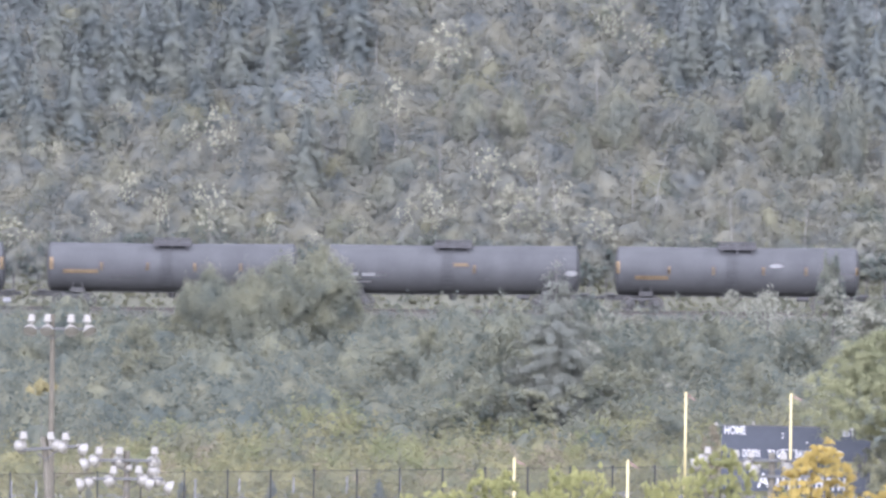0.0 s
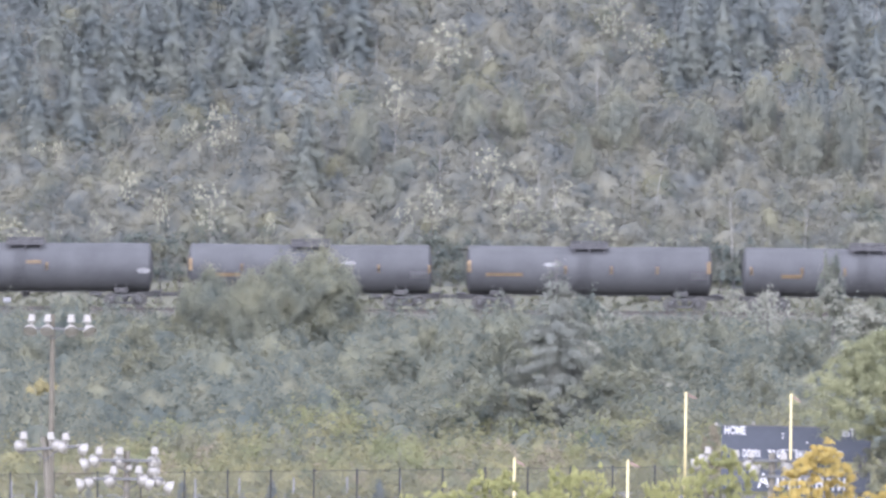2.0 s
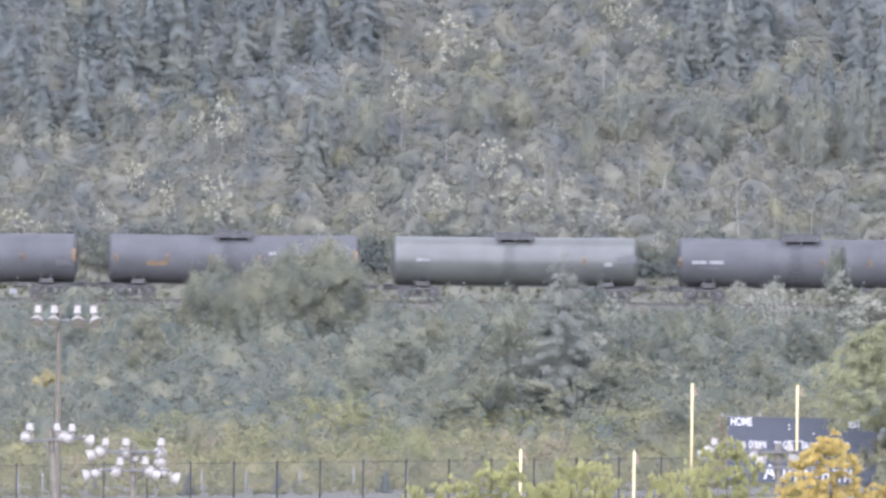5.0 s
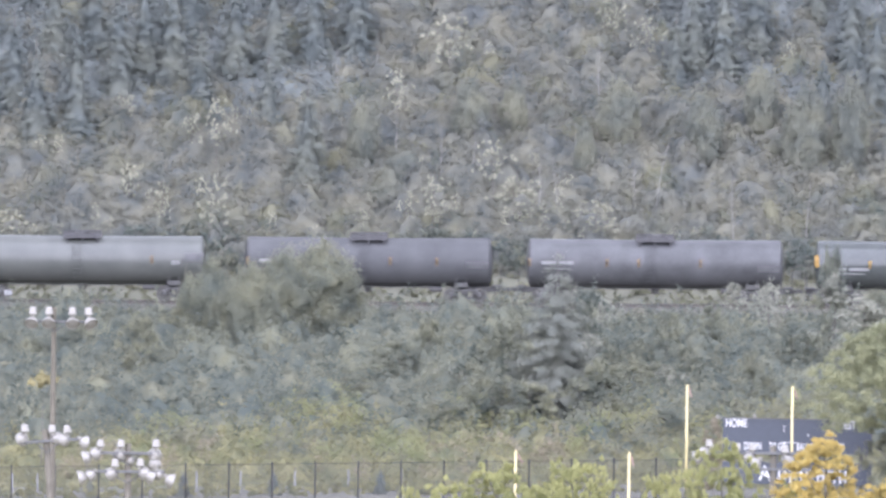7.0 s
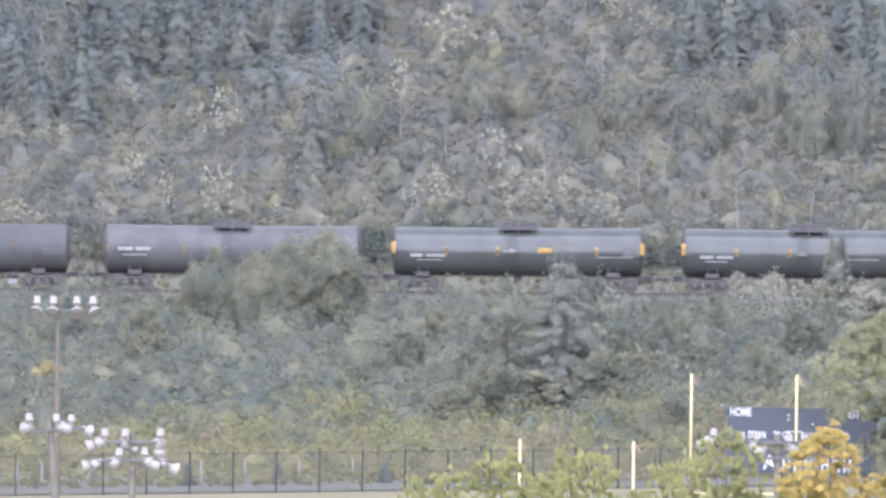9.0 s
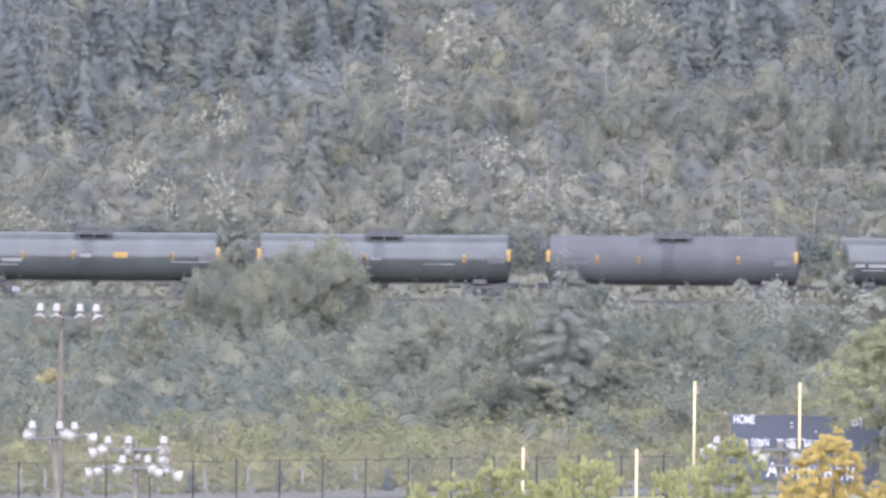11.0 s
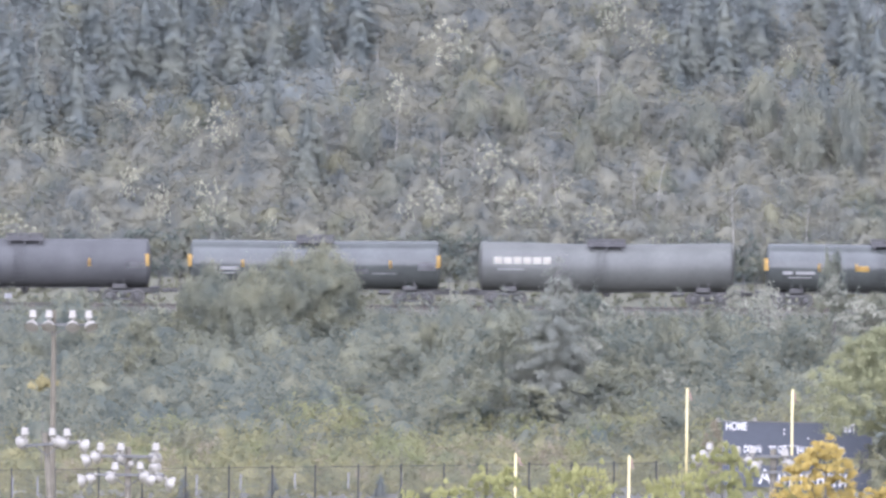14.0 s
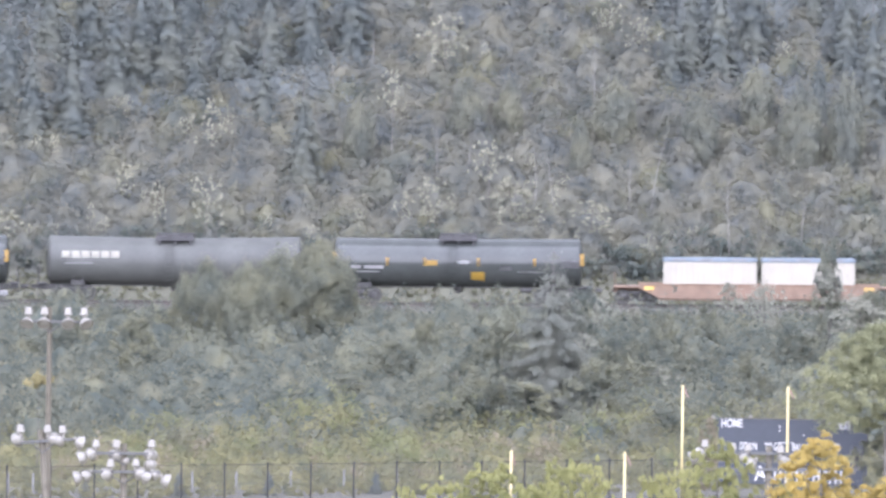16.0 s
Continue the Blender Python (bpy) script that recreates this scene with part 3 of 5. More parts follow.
# ---- plants ----
def leaf_mesh(name, centre, spread, count, size, material, seed, up=0.3, stretch=1.8, core=0.15, hang=0.8):
    """Leaf sprays: count of them round each centre, set in an uneven shell of that spread, each a pointed sliver."""
    rng = np.random.default_rng(seed)
    centre, spread = np.asarray(centre, float), np.asarray(spread, float)
    c, r = np.repeat(centre, count, axis=0), np.repeat(spread, count, axis=0)
    n = len(c)
    d = rng.normal(size=(n, 3))
    d /= np.linalg.norm(d, axis=1)[:, None]
    d[:, 2] = np.where(d[:, 2] < -0.25, -d[:, 2], d[:, 2])
    p = c + d * r * np.clip(np.abs(rng.normal(0.5 + core / 2, 0.3, (n, 1))), 0.05, 1.7)
    return slivers(name, p, d, size, material, rng, up, stretch, hang)


def slivers(name, p, d, size, material, rng, up=0.3, stretch=1.8, hang=0.8, under=None):
    """One pointed sliver at each place p, facing about d, over a closed sheet of foliage (points, faces) if there is one."""
    n = len(p)
    nor = d * 0.9 + rng.normal(size=(n, 3)) * 0.32 + np.array([0, 0, up])
    nor /= np.linalg.norm(nor, axis=1)[:, None]
    t = np.cross(nor, rng.normal(size=(n, 3)) + np.array([0, 0, hang]))
    t /= np.linalg.norm(t, axis=1)[:, None]
    if hang:
        t = np.cross(t, nor)
    b = np.cross(nor, t)
    s = size * (0.6 + 0.8 * rng.random((n, 1)))
    fold = nor * s * 0.25
    v = np.stack([p - t * s * stretch, p - b * s * 0.8 + fold, p + (t * stretch + b * 0.8) * s], axis=1)
    v = v.reshape(-1, 3)
    faces = np.arange(3 * n)
    if under:
        faces = np.concatenate([faces, under[1].ravel() + len(v)])
        v = np.concatenate([v, under[0]])
    me = bpy.data.meshes.new(name)
    me.vertices.add(len(v))
    me.vertices.foreach_set("co", v.astype(np.float32).ravel())
    me.loops.add(len(faces))
    me.loops.foreach_set("vertex_index", faces.astype(np.int32))
    me.polygons.add(len(faces) // 3)
    me.polygons.foreach_set("loop_start", np.arange(0, len(faces), 3, dtype=np.int32))
    me.update()
    me.materials.append(material)
    return me


def stems(bm, rng, height, r, limbs, lean=0.0, reach=0.35, start=0.35, seg=6, bend=0.03):
    """A tapered trunk in short bent lengths, with limbs."""
    p, pts = Vector((0, 0, -0.25)), []
    n = 5
    for k in range(n + 1):
        pts.append(p.copy())
        p = p + Vector((lean * height / n + rng.uniform(-bend, bend) * height / n, rng.uniform(-bend, bend) * height / n, (height + 0.25) / n))
    for k in range(n):
        tube(bm, pts[k], pts[k + 1], r * (1 - 0.85 * k / n), r * (1 - 0.85 * (k + 1) / n), seg, caps=False)
    tips = []
    for k in range(limbs):
        u = start + (0.95 - start) * k / max(1, limbs - 1)
        i = min(n - 1, int(u * n))
        o = pts[i].lerp(pts[i + 1], u * n - i)
        a = k * 2.4 + rng.uniform(-0.5, 0.5)
        L = height * reach * (1.15 - 0.6 * u) * rng.uniform(0.7, 1.1)
        q = o + Vector((math.cos(a) * L, math.sin(a) * L, L * rng.uniform(0.5, 1.0)))
        tube(bm, o, q, r * 0.4 * (1.1 - u), r * 0.08, 5, caps=False)
        tips.append(q)
    return pts, tips


def shrub_kind(name, label, leaves_mat, seed, h, w, lobes, count, size, bark=None, hang=0.8, up=0.3, slim=1.0, low=0.25, group="", full=0.7, lobe=(0.10, 0.2), reach=0.3, girth=0.018, closed=False, limbs=7):
    """A many-lobed bush or broad-leaved tree, h high and w wide, standing on its origin."""
    rng = random.Random(seed)
    thing = tagged(empty(name, Matrix()), label, "tree" if "tree" in name else "shrub", group)
    bm = bmesh.new()
    pts, tips = stems(bm, rng, h * 0.8, girth * h + 0.02, limbs, reach=reach, start=low)
    part("trunk", bm, bark or BARK, thing)
    if closed:
        return crown_over(thing, h, w, low, full, lobes * count, size, leaves_mat, seed, hang)
    cs, rs = [], []
    for k in range(lobes):
        u = rng.random() ** 0.8
        z = h * (low + (0.93 - low) * u)
        belly = math.sin(math.pi * min(1, 0.18 + 0.80 * u)) ** full
        a, d = rng.uniform(0, 6.283), math.sqrt(rng.random()) * w / 2 * belly
        lump = noise.noise((math.cos(a) * 1.3 + seed, math.sin(a) * 1.3, u * 2))
        d *= 1 + 0.5 * lump
        z *= 1 - 0.13 * (u > 0.5) * (0.5 + 0.5 * noise.noise((math.cos(a) * d * 5 / w, math.sin(a) * d * 5 / w, seed)))
        r = rng.uniform(*lobe) * min(h, w) * (1.15 - 0.45 * u)
        cs.append((math.cos(a) * d, math.sin(a) * d, z))
        rs.append((r, r, r * rng.uniform(0.8, 1.2) * slim))
    crown = new("crown", leaf_mesh("crown", cs, rs, count, size, leaves_mat, seed, up=up, hang=hang))
    crown.parent = thing
    return thing


def crown_over(thing, h, w, low, full, leaves, size, leaves_mat, seed, hang):
    """A closed, lumpy crown: a rough body of foliage with leaves strewn over it."""
    rng = np.random.default_rng(seed)
    rings, seg = 22, 34
    pts = []
    for i in range(rings + 1):
        u = i / rings
        belly = math.sin(math.pi * min(1, 0.16 + 0.84 * u)) ** full if i < rings else 0.02
        for k in range(seg):
            a = 6.2832 * k / seg
            c = Vector((math.cos(a), math.sin(a), 2.2 * u * h / w))
            r = w / 2 * belly * (0.84 + 0.46 * noise.noise(c * 1.4 + Vector((seed, 0, 0))) + 0.24 * noise.noise(c * 3.1) + 0.06 * noise.noise(c * 6.5))
            z = h * (low + (0.97 - low) * u) + 0.17 * h * noise.noise(c * 1.9 + Vector((0, seed, 0)))
            pts.append((math.cos(a) * r, math.sin(a) * r, z))
    pts = np.array(pts)
    i, k = np.meshgrid(np.arange(rings), np.arange(seg), indexing="ij")
    q, nk = (i * seg + k).ravel(), (i * seg + (k + 1) % seg).ravel()
    tris = np.concatenate([np.stack([q, nk, nk + seg], 1), np.stack([q, nk + seg, q + seg], 1)])
    p, out = spread_on(pts, tris, leaves, rng, out=0.03 * w, lift=0.04 * h, clump=9, wide=0.03 * w)
    crown = new("crown", slivers("crown", p, out, size, leaves_mat, rng, stretch=1.4, hang=hang, under=(pts * np.array([0.86, 0.86, 0.95]), tris)))
    crown.parent = thing
    return thing


def spruce_kind(label, seed, h, w, leaves_mat, tiers=30, needles=7000, size=0.03, ragged=0.4, heart=0.27, name="spruce_tree"):
    """Straight trunk, whorls of drooping arms set with needle sprays, gaps between the whorls."""
    rng = np.random.default_rng(seed)
    thing = tagged(empty(name, Matrix()), label, "tree")
    bm = bmesh.new()
    tube(bm, (0, 0, -0.3), (0, 0, h), 0.014 * h + 0.03, 0.01, 7)
    part("trunk", bm, BARK, thing)
    # a closed heart of inner needles
    seg, rings = 12, 10
    pts = np.array([(math.cos(6.2832 * j / seg) * heart * w * (1 - i / rings) ** 0.85, math.sin(6.2832 * j / seg) * heart * w * (1 - i / rings) ** 0.85, h * (0.02 + 0.8 * i / rings))
                    for i in range(rings + 1) for j in range(seg)])
    i, j = np.meshgrid(np.arange(rings), np.arange(seg), indexing="ij")
    q, nj = (i * seg + j).ravel(), (i * seg + (j + 1) % seg).ravel()
    tris = np.concatenate([np.stack([q, nj, nj + seg], 1), np.stack([q, nj + seg, q + seg], 1)])
    # boughs: drooping, upturned at the tip, of uneven reach, each a loose row of fine sprays
    n = tiers * 10
    u = 1 - (rng.random(n) * 0.997 + 0.003) ** 0.6
    az, long = rng.uniform(0, 6.2832, n), w / 2 * (1 - u) ** 0.85 * rng.uniform(1 - ragged, 1.1, n) + 0.06
    pick = rng.choice(n, needles, p=long / long.sum())
    along = rng.uniform(0.1, 1.0, needles) ** 0.6
    e = long[pick] * along
    p = np.stack([np.cos(az[pick]) * e, np.sin(az[pick]) * e, h * (0.03 + 0.97 * u[pick]) - 0.32 * e + 0.16 * e * along], 1)
    p += rng.normal(size=p.shape) * (0.016 * w + 0.03) * np.array([1, 1, 0.7])
    out = np.stack([np.cos(az[pick]), np.sin(az[pick]), np.full(needles, 0.5)], 1)
    crown = new("crown", slivers("crown", p, out, size, leaves_mat, rng, up=0.6, stretch=1.9, hang=0.4, under=(pts, tris)))
    crown.parent = thing
    return thing


def plant(kind, x, y, sx, sz, turn, sink=0.05):
    return copy_thing(kind, pose(x, y, ground_z(x, y) - sink, 0, 0, turn) @ Matrix.Diagonal((sx, sx, sz, 1)))


def first_to(kind, x, y, sx, sz, turn, sink=0.05):
    kind.matrix_basis = pose(x, y, ground_z(x, y) - sink, 0, 0, turn) @ Matrix.Diagonal((sx, sx, sz, 1))


def plant_row(kinds, rows, base_h, base_w, seed, down=0.0):
    """Each row: x, y, height, width; down: metres down the hill, the plant as much taller. The first of each kind is the kind itself, the rest are copies."""
    rows = [(x, y - down, h + 0.45 * down, w) for x, y, h, w in rows]
    rng = random.Random(seed)
    used = set()
    for k, (x, y, h, w) in enumerate(rows):
        kind = kinds[k % len(kinds)]
        sx, sz = w / base_w, h / base_h
        if kind.name in used:
            plant(kind, x, y, sx, sz, rng.uniform(0, 360))
        else:
            used.add(kind.name)
            first_to(kind, x, y, sx, sz, rng.uniform(0, 360))


def scrub(name, label, leaves_mat, seed, x0, x1, y0, y1, n, r0, r1, count, size, lift=0.5, hang=1.0, clear=None, lobes=5, slant=0.0):
    """Bushes too many to count: each a loose heap of uneven lobes."""
    rng = random.Random(seed)
    cs, rs, made = [], [], 0
    while made < n:
        x, y = rng.uniform(x0, x1), rng.uniform(y0, y1)
        if clear and clear(x, y, rng):
            continue
        made += 1
        y += slant * x
        r = r0 + (r1 - r0) * rng.random() ** 1.8
        tall = rng.uniform(0.8, 1.7)
        g = ground_z(x, y)
        for k in range(lobes):
            a, d, u = rng.uniform(0, 6.283), r * math.sqrt(rng.random()), rng.random()
            e = r * rng.uniform(0.28, 0.55)
            cs.append((x + math.cos(a) * d, y + math.sin(a) * d, g + r * tall * (0.15 + lift * 1.6 * u * (1 - 0.5 * d / r))))
            rs.append((e, e, e * rng.uniform(0.8, 1.8)))
    ob = new(name, leaf_mesh(name, cs, rs, count, size, leaves_mat, seed, hang=hang))
    return tagged(ob, label, "scrub", kind="stuff")


def rough(x, y, cell, rng):
    """Smooth random heights, one to each cell, between -1 and 1."""
    g = rng.uniform(-1, 1, (64, 64))
    u, v = x / cell, y / cell
    i, j = np.floor(u).astype(int), np.floor(v).astype(int)
    a, b = u - i, v - j
    a, b = a * a * (3 - 2 * a), b * b * (3 - 2 * b)
    i0, i1, j0, j1 = i % 64, (i + 1) % 64, j % 64, (j + 1) % 64
    return (g[i0, j0] * (1 - a) + g[i1, j0] * a) * (1 - b) + (g[i0, j1] * (1 - a) + g[i1, j1] * a) * b


def spread_on(pts, tris, n, rng, out=0.05, lift=0.08, clump=12, wide=0.13):
    """n leaves in clumps strewn over a sheet by area, standing off it, with the way that they face."""
    m = n // clump
    a, b, c = pts[tris[:, 0]], pts[tris[:, 1]], pts[tris[:, 2]]
    nor = np.cross(b - a, c - a)
    area = np.linalg.norm(nor, axis=1)
    pick = rng.choice(len(tris), m, p=area / area.sum())
    u, v = rng.random((m, 1)), rng.random((m, 1))
    u, v = np.where(u + v > 1, 1 - u, u), np.where(u + v > 1, 1 - v, v)
    d = nor[pick] / np.maximum(area[pick], 1e-9)[:, None]
    p = a[pick] + (b - a)[pick] * u + (c - a)[pick] * v
    p = p + d * np.abs(rng.normal(0, out, (m, 1))) + np.array([0, 0, 1.0]) * rng.exponential(lift, (m, 1))
    p, d = np.repeat(p, clump, axis=0), np.repeat(d, clump, axis=0)
    r = np.repeat(wide * rng.uniform(0.5, 1.6, (m, 1)), clump, axis=0)
    off = rng.normal(size=p.shape) * r * np.array([1, 1, 1.3])
    return p + off, d + off / np.maximum(r, 1e-6) * 0.45


def canopy(name, label, leaves_mat, seed, x0, x1, y0, y1, n, r0, r1, leaves, size, tall=(0.8, 1.6), base=0.3, clear=None, dx=0.2, dy=0.28, lift=0.13, slant=0.0):
    """Bushes too many to count, grown together into one closed, uneven cover of leaves."""
    rng, pick = np.random.default_rng(seed), random.Random(seed)
    xs, ys = np.arange(x0, x1, dx), np.arange(y0, y1, dy)
    gx, gy = np.meshgrid(xs, ys, indexing="ij")
    h = base * (0.6 + 0.5 * rough(gx, gy, 1.7, rng) + 0.35 * rough(gx, gy, 0.6, rng)) if base > 0 else np.full(gx.shape, -0.3)
    made = 0
    while made < n:
        x, y = pick.uniform(x0, x1), pick.uniform(y0, y1)
        if clear and clear(x, y, pick):
            continue
        made += 1
        r = r0 + (r1 - r0) * pick.random() ** 1.8
        if not (x0 + 1.4 * r < x < x1 - 1.4 * r and y0 + 1.4 * r < y < y1 - 1.4 * r):
            continue
        top = r * pick.uniform(*tall)
        p1, p2, p3 = (pick.uniform(0, 6.283) for _ in range(3))
        i0, i1 = max(0, int((x - 1.5 * r - x0) / dx)), min(len(xs), int((x + 1.5 * r - x0) / dx) + 2)
        j0, j1 = max(0, int((y - 1.5 * r - y0) / dy)), min(len(ys), int((y + 1.5 * r - y0) / dy) + 2)
        ax, ay = gx[i0:i1, j0:j1] - x, gy[i0:i1, j0:j1] - y
        a = np.arctan2(ay, ax)
        d = np.hypot(ax, ay) / (r * (1 + 0.2 * np.sin(2 * a + p1) + 0.14 * np.sin(3 * a + p2) + 0.1 * np.sin(7 * a + p3)))
        h[i0:i1, j0:j1] = np.maximum(h[i0:i1, j0:j1], np.where(d < 1, 0.8 * top * np.clip(1 - d * d, 0, 1) ** 0.9, -0.3))
    bumps = 0.2 * rough(gx, gy, 0.7, rng) + 0.08 * rough(gx, gy, 0.4, rng) + 0.25 * rough(gx, gy, 1.3, rng)
    h = np.where(h > 0, h + bumps * np.clip(h, 0, 1), h)
    edge = np.minimum(np.minimum(gx - x0, x1 - gx), np.minimum(gy - y0, y1 - gy))
    h = np.where(h > 0, h * np.clip(edge / 0.8, 0, 1), h)
    gy = gy + slant * gx
    ground = np.array([ground_z(x, y) for x, y in zip(gx.ravel(), gy.ravel())]).reshape(gx.shape)
    pts = np.stack([gx + 0.12 * rough(gx, gy, 0.5, rng), gy + 0.12 * rough(gx, gy, 0.4, rng), ground + h], axis=-1).reshape(-1, 3)
    idx = np.arange(len(xs) * len(ys)).reshape(len(xs), len(ys))
    a, b, c, d = idx[:-1, :-1].ravel(), idx[1:, :-1].ravel(), idx[1:, 1:].ravel(), idx[:-1, 1:].ravel()
    hf = h.ravel()
    keep = (hf[a] > 0) | (hf[b] > 0) | (hf[c] > 0) | (hf[d] > 0)
    a, b, c, d = a[keep], b[keep], c[keep], d[keep]
    tris = np.concatenate([np.stack([a, b, c], 1), np.stack([a, c, d], 1)])
    p, out = spread_on(pts, tris, leaves, rng, 0.5 * lift, lift)
    ob = new(name, slivers(name, p, out, 1.05 * size, leaves_mat, rng, stretch=1.4, hang=0.9, under=(pts, tris)))
    return tagged(ob, label, "scrub", kind="stuff")


# hillside above the track
def spruce_stand(x, y, rng):
    """The upper slope that spruces have taken over."""
    return y > 1611 and (x < -4 + 2 * noise.noise((y * 0.3, 0, 0)) or 14 < x < 21 or x > 25) and rng.random() < 0.85


canopy("hillside_scrub", "dense grey-green scrub covering the hillside", LEAF_SCRUB, 11, -33, 33, 1587, 1630, 1100, 0.35, 1.5, 280000, 0.08, clear=spruce_stand, lift=0.19)
canopy("hillside_willow", "taller olive willow scrub on the hillside", LEAF_HILL_WILLOW, 12, -33, 33, 1588, 1630, 260, 0.4, 1.3, 120000, 0.072, tall=(1.0, 1.9), base=0, clear=spruce_stand, lift=0.19)
canopy("spruce_undergrowth", "dark blue-green undergrowth between the hillside spruces", LEAF_SPRUCE_DARK, 28, -33, -5, 1608, 1630, 150, 0.5, 1.4, 50000, 0.08, tall=(1.0, 1.8), base=0.75)
canopy("spruce_undergrowth", "dark blue-green undergrowth between the hillside spruces", LEAF_SPRUCE_DARK, 29, 13, 33, 1611, 1630, 110, 0.5, 1.4, 32000, 0.08, tall=(1.0, 1.8), base=0.75)
# Darker slope-scrub leaves stand in for shade at the hill foot.
scrub("hill_foot_brush", "tangled brush along the foot of the hill, leaf tone darkened for shade", LEAF_LOW, 13, -40, 40, 1587, 1591, 520, 0.6, 1.4, 28, 0.09)
scrub("hill_foot_grass", "pale dry grass between the track and the hill", LEAF_DRY, 23, -36, 36, 1575.5, 1588, 2600, 0.2, 0.45, 12, 0.075, lobes=2, hang=2.0)
scrub("upper_wood", "dark wooded upper hillside", LEAF_SCRUB, 14, -45, 45, 1632, 1665, 420, 0.9, 2.2, 20, 0.28)

silver = [shrub_kind("silver_shrub", "pale silver-leaved shrub on the wooded hillside", LEAF_SILVER, 20 + k, 3.2, 1.8, 40, 34, 0.025, hang=1.6, slim=1.7, low=0.25, lobe=(0.035, 0.1), full=0.35, girth=0.002, reach=0.16, group="silver shrubs on the hill") for k in range(4)]
SILVER_A = [(0.2, 1616.9, 3.9, 3.3), (-21.2, 1609.9, 1.3, 1.1), (-20.4, 1610.3, 1.3, 0.9), (-16.4, 1606.5, 1.6, 1.5), (-14.8, 1605.0, 2.0, 1.5), (-13.7, 1609.3, 1.3, 1.8),
            (-26.1, 1605.2, 1.5, 1.5), (-25.0, 1605.2, 1.1, 1.1), (-18.1, 1594.9, 1.3, 0.7), (-22.4, 1594.0, 2.4, 1.1), (-21.5, 1593.7, 1.5, 1.5), (-18.9, 1597.2, 1.3, 1.1)]
SILVER_B = [(-20.3, 1597.5, 1.3, 0.9), (-15.6, 1599.1, 1.6, 2.2), (-14.0, 1599.9, 1.3, 0.9), (-11.2, 1594.2, 1.5, 1.3), (-15.0, 1593.8, 2.0, 1.5), (-8.1, 1592.7, 2.0, 1.8),
            (-5.3, 1595.1, 2.0, 2.4), (-2.5, 1595.5, 2.0, 1.8), (-0.8, 1595.2, 1.8, 1.8), (0.8, 1597.9, 1.1, 0.7), (2.0, 1592.9, 1.3, 1.1), (4.4, 1599.1, 1.5, 1.5),
            (4.8, 1594.5, 1.8, 2.2), (6.4, 1594.1, 1.6, 1.8)]
SILVER_C = [(7.9, 1599.5, 2.0, 1.8), (7.3, 1597.6, 1.8, 1.1), (-3.1, 1610.2, 1.5, 1.1), (-2.3, 1610.2, 1.1, 1.1), (-9.3, 1610.5, 1.8, 1.5), (10.3, 1623.4, 1.3, 1.8),
            (13.1, 1618.3, 1.5, 1.5), (7.9, 1617.0, 1.1, 1.1), (23.5, 1619.7, 1.1, 0.7), (22.2, 1617.3, 1.8, 1.3), (3.1, 1599.8, 1.8, 1.5), (-1.6, 1602.1, 1.6, 1.1), (14.7, 1592.3, 2.0, 2.2)]
SILVER_D = [(16.3, 1593.1, 1.3, 1.4), (9.6, 1593.0, 1.4, 2.2), (13.4, 1591.6, 1.8, 1.8), (-12.9, 1602.7, 1.3, 1.1), (-26.2, 1592.8, 1.1, 1.4), (-27.7, 1592.8, 0.9, 1.4),
            (-24.6, 1593.2, 1.3, 1.4), (21.7, 1600.5, 1.3, 1.1), (5.7, 1602.2, 1.5, 1.1), (10.9, 1621.8, 1.7, 1.1), (2.8, 1618.5, 1.5, 1.1), (-4.9, 1598.9, 0.7, 0.7), (-12.6, 1609.3, 0.9, 0.9)]
plant_row(silver, SILVER_A + SILVER_B + SILVER_C + SILVER_D, 3.2, 1.8, 5, 2.8)

spruces = [spruce_kind("dark green young spruce on the upper hillside", 40 + k, 6.0, 3.2, LEAF_SPRUCE, tiers=30, needles=7200, size=0.05) for k in range(3)]
SPRUCES = [(-28.0, 1611.0, 6.2), (-26.5, 1606.7, 6.4), (-23.9, 1607.5, 6.9), (-21.2, 1612.3, 6.1), (-19.6, 1614.2, 6.2), (-17.8, 1614.3, 6.6), (-15.9, 1611.2, 4.4),
           (-13.7, 1615.9, 5.5), (-11.2, 1616.7, 4.8), (-8.6, 1617.6, 5.2), (-5.9, 1619.2, 5.5), (-8.9, 1600.4, 5.1), (-11.5, 1608.1, 4.0), (-25.5, 1617.3, 5.5),
           (-23.0, 1618.9, 5.2), (16.2, 1616.4, 5.5), (18.0, 1615.6, 5.5), (20.1, 1618.8, 5.2), (26.3, 1617.3, 5.2), (27.9, 1611.1, 5.9), (14.9, 1614.8, 3.3),
           (24.2, 1623.6, 3.7), (-16.7, 1621.4, 5.2), (24.4, 1608.7, 3.3)]
plant_row(spruces, [(x, y, h, 1.2 + 0.33 * h) for x, y, h in SPRUCES], 6.0, 3.0, 6, 2.0)

stand = [spruce_kind("dark blue-green spruce in the stand on the upper hillside", 44 + k, 7.0, 3.4, LEAF_SPRUCE_DARK, tiers=30, needles=7200, size=0.05) for k in range(2)]
rng_stand = random.Random(45)
plant_row(stand, [(-31 + 1.7 * k + rng_stand.uniform(-0.4, 0.4), 1616 + 11 * rng_stand.random(), rng_stand.uniform(5.5, 8.0), rng_stand.uniform(3.0, 4.2)) for k in range(17)]
          + [(14.5 + 1.2 * k, 1618 + 8 * rng_stand.random(), rng_stand.uniform(5, 7), 3.3) for k in range(6)] + [(25 + 1.3 * k, 1618 + 8 * rng_stand.random(), rng_stand.uniform(5, 7), 3.3) for k in range(4)], 7.0, 3.4, 46)

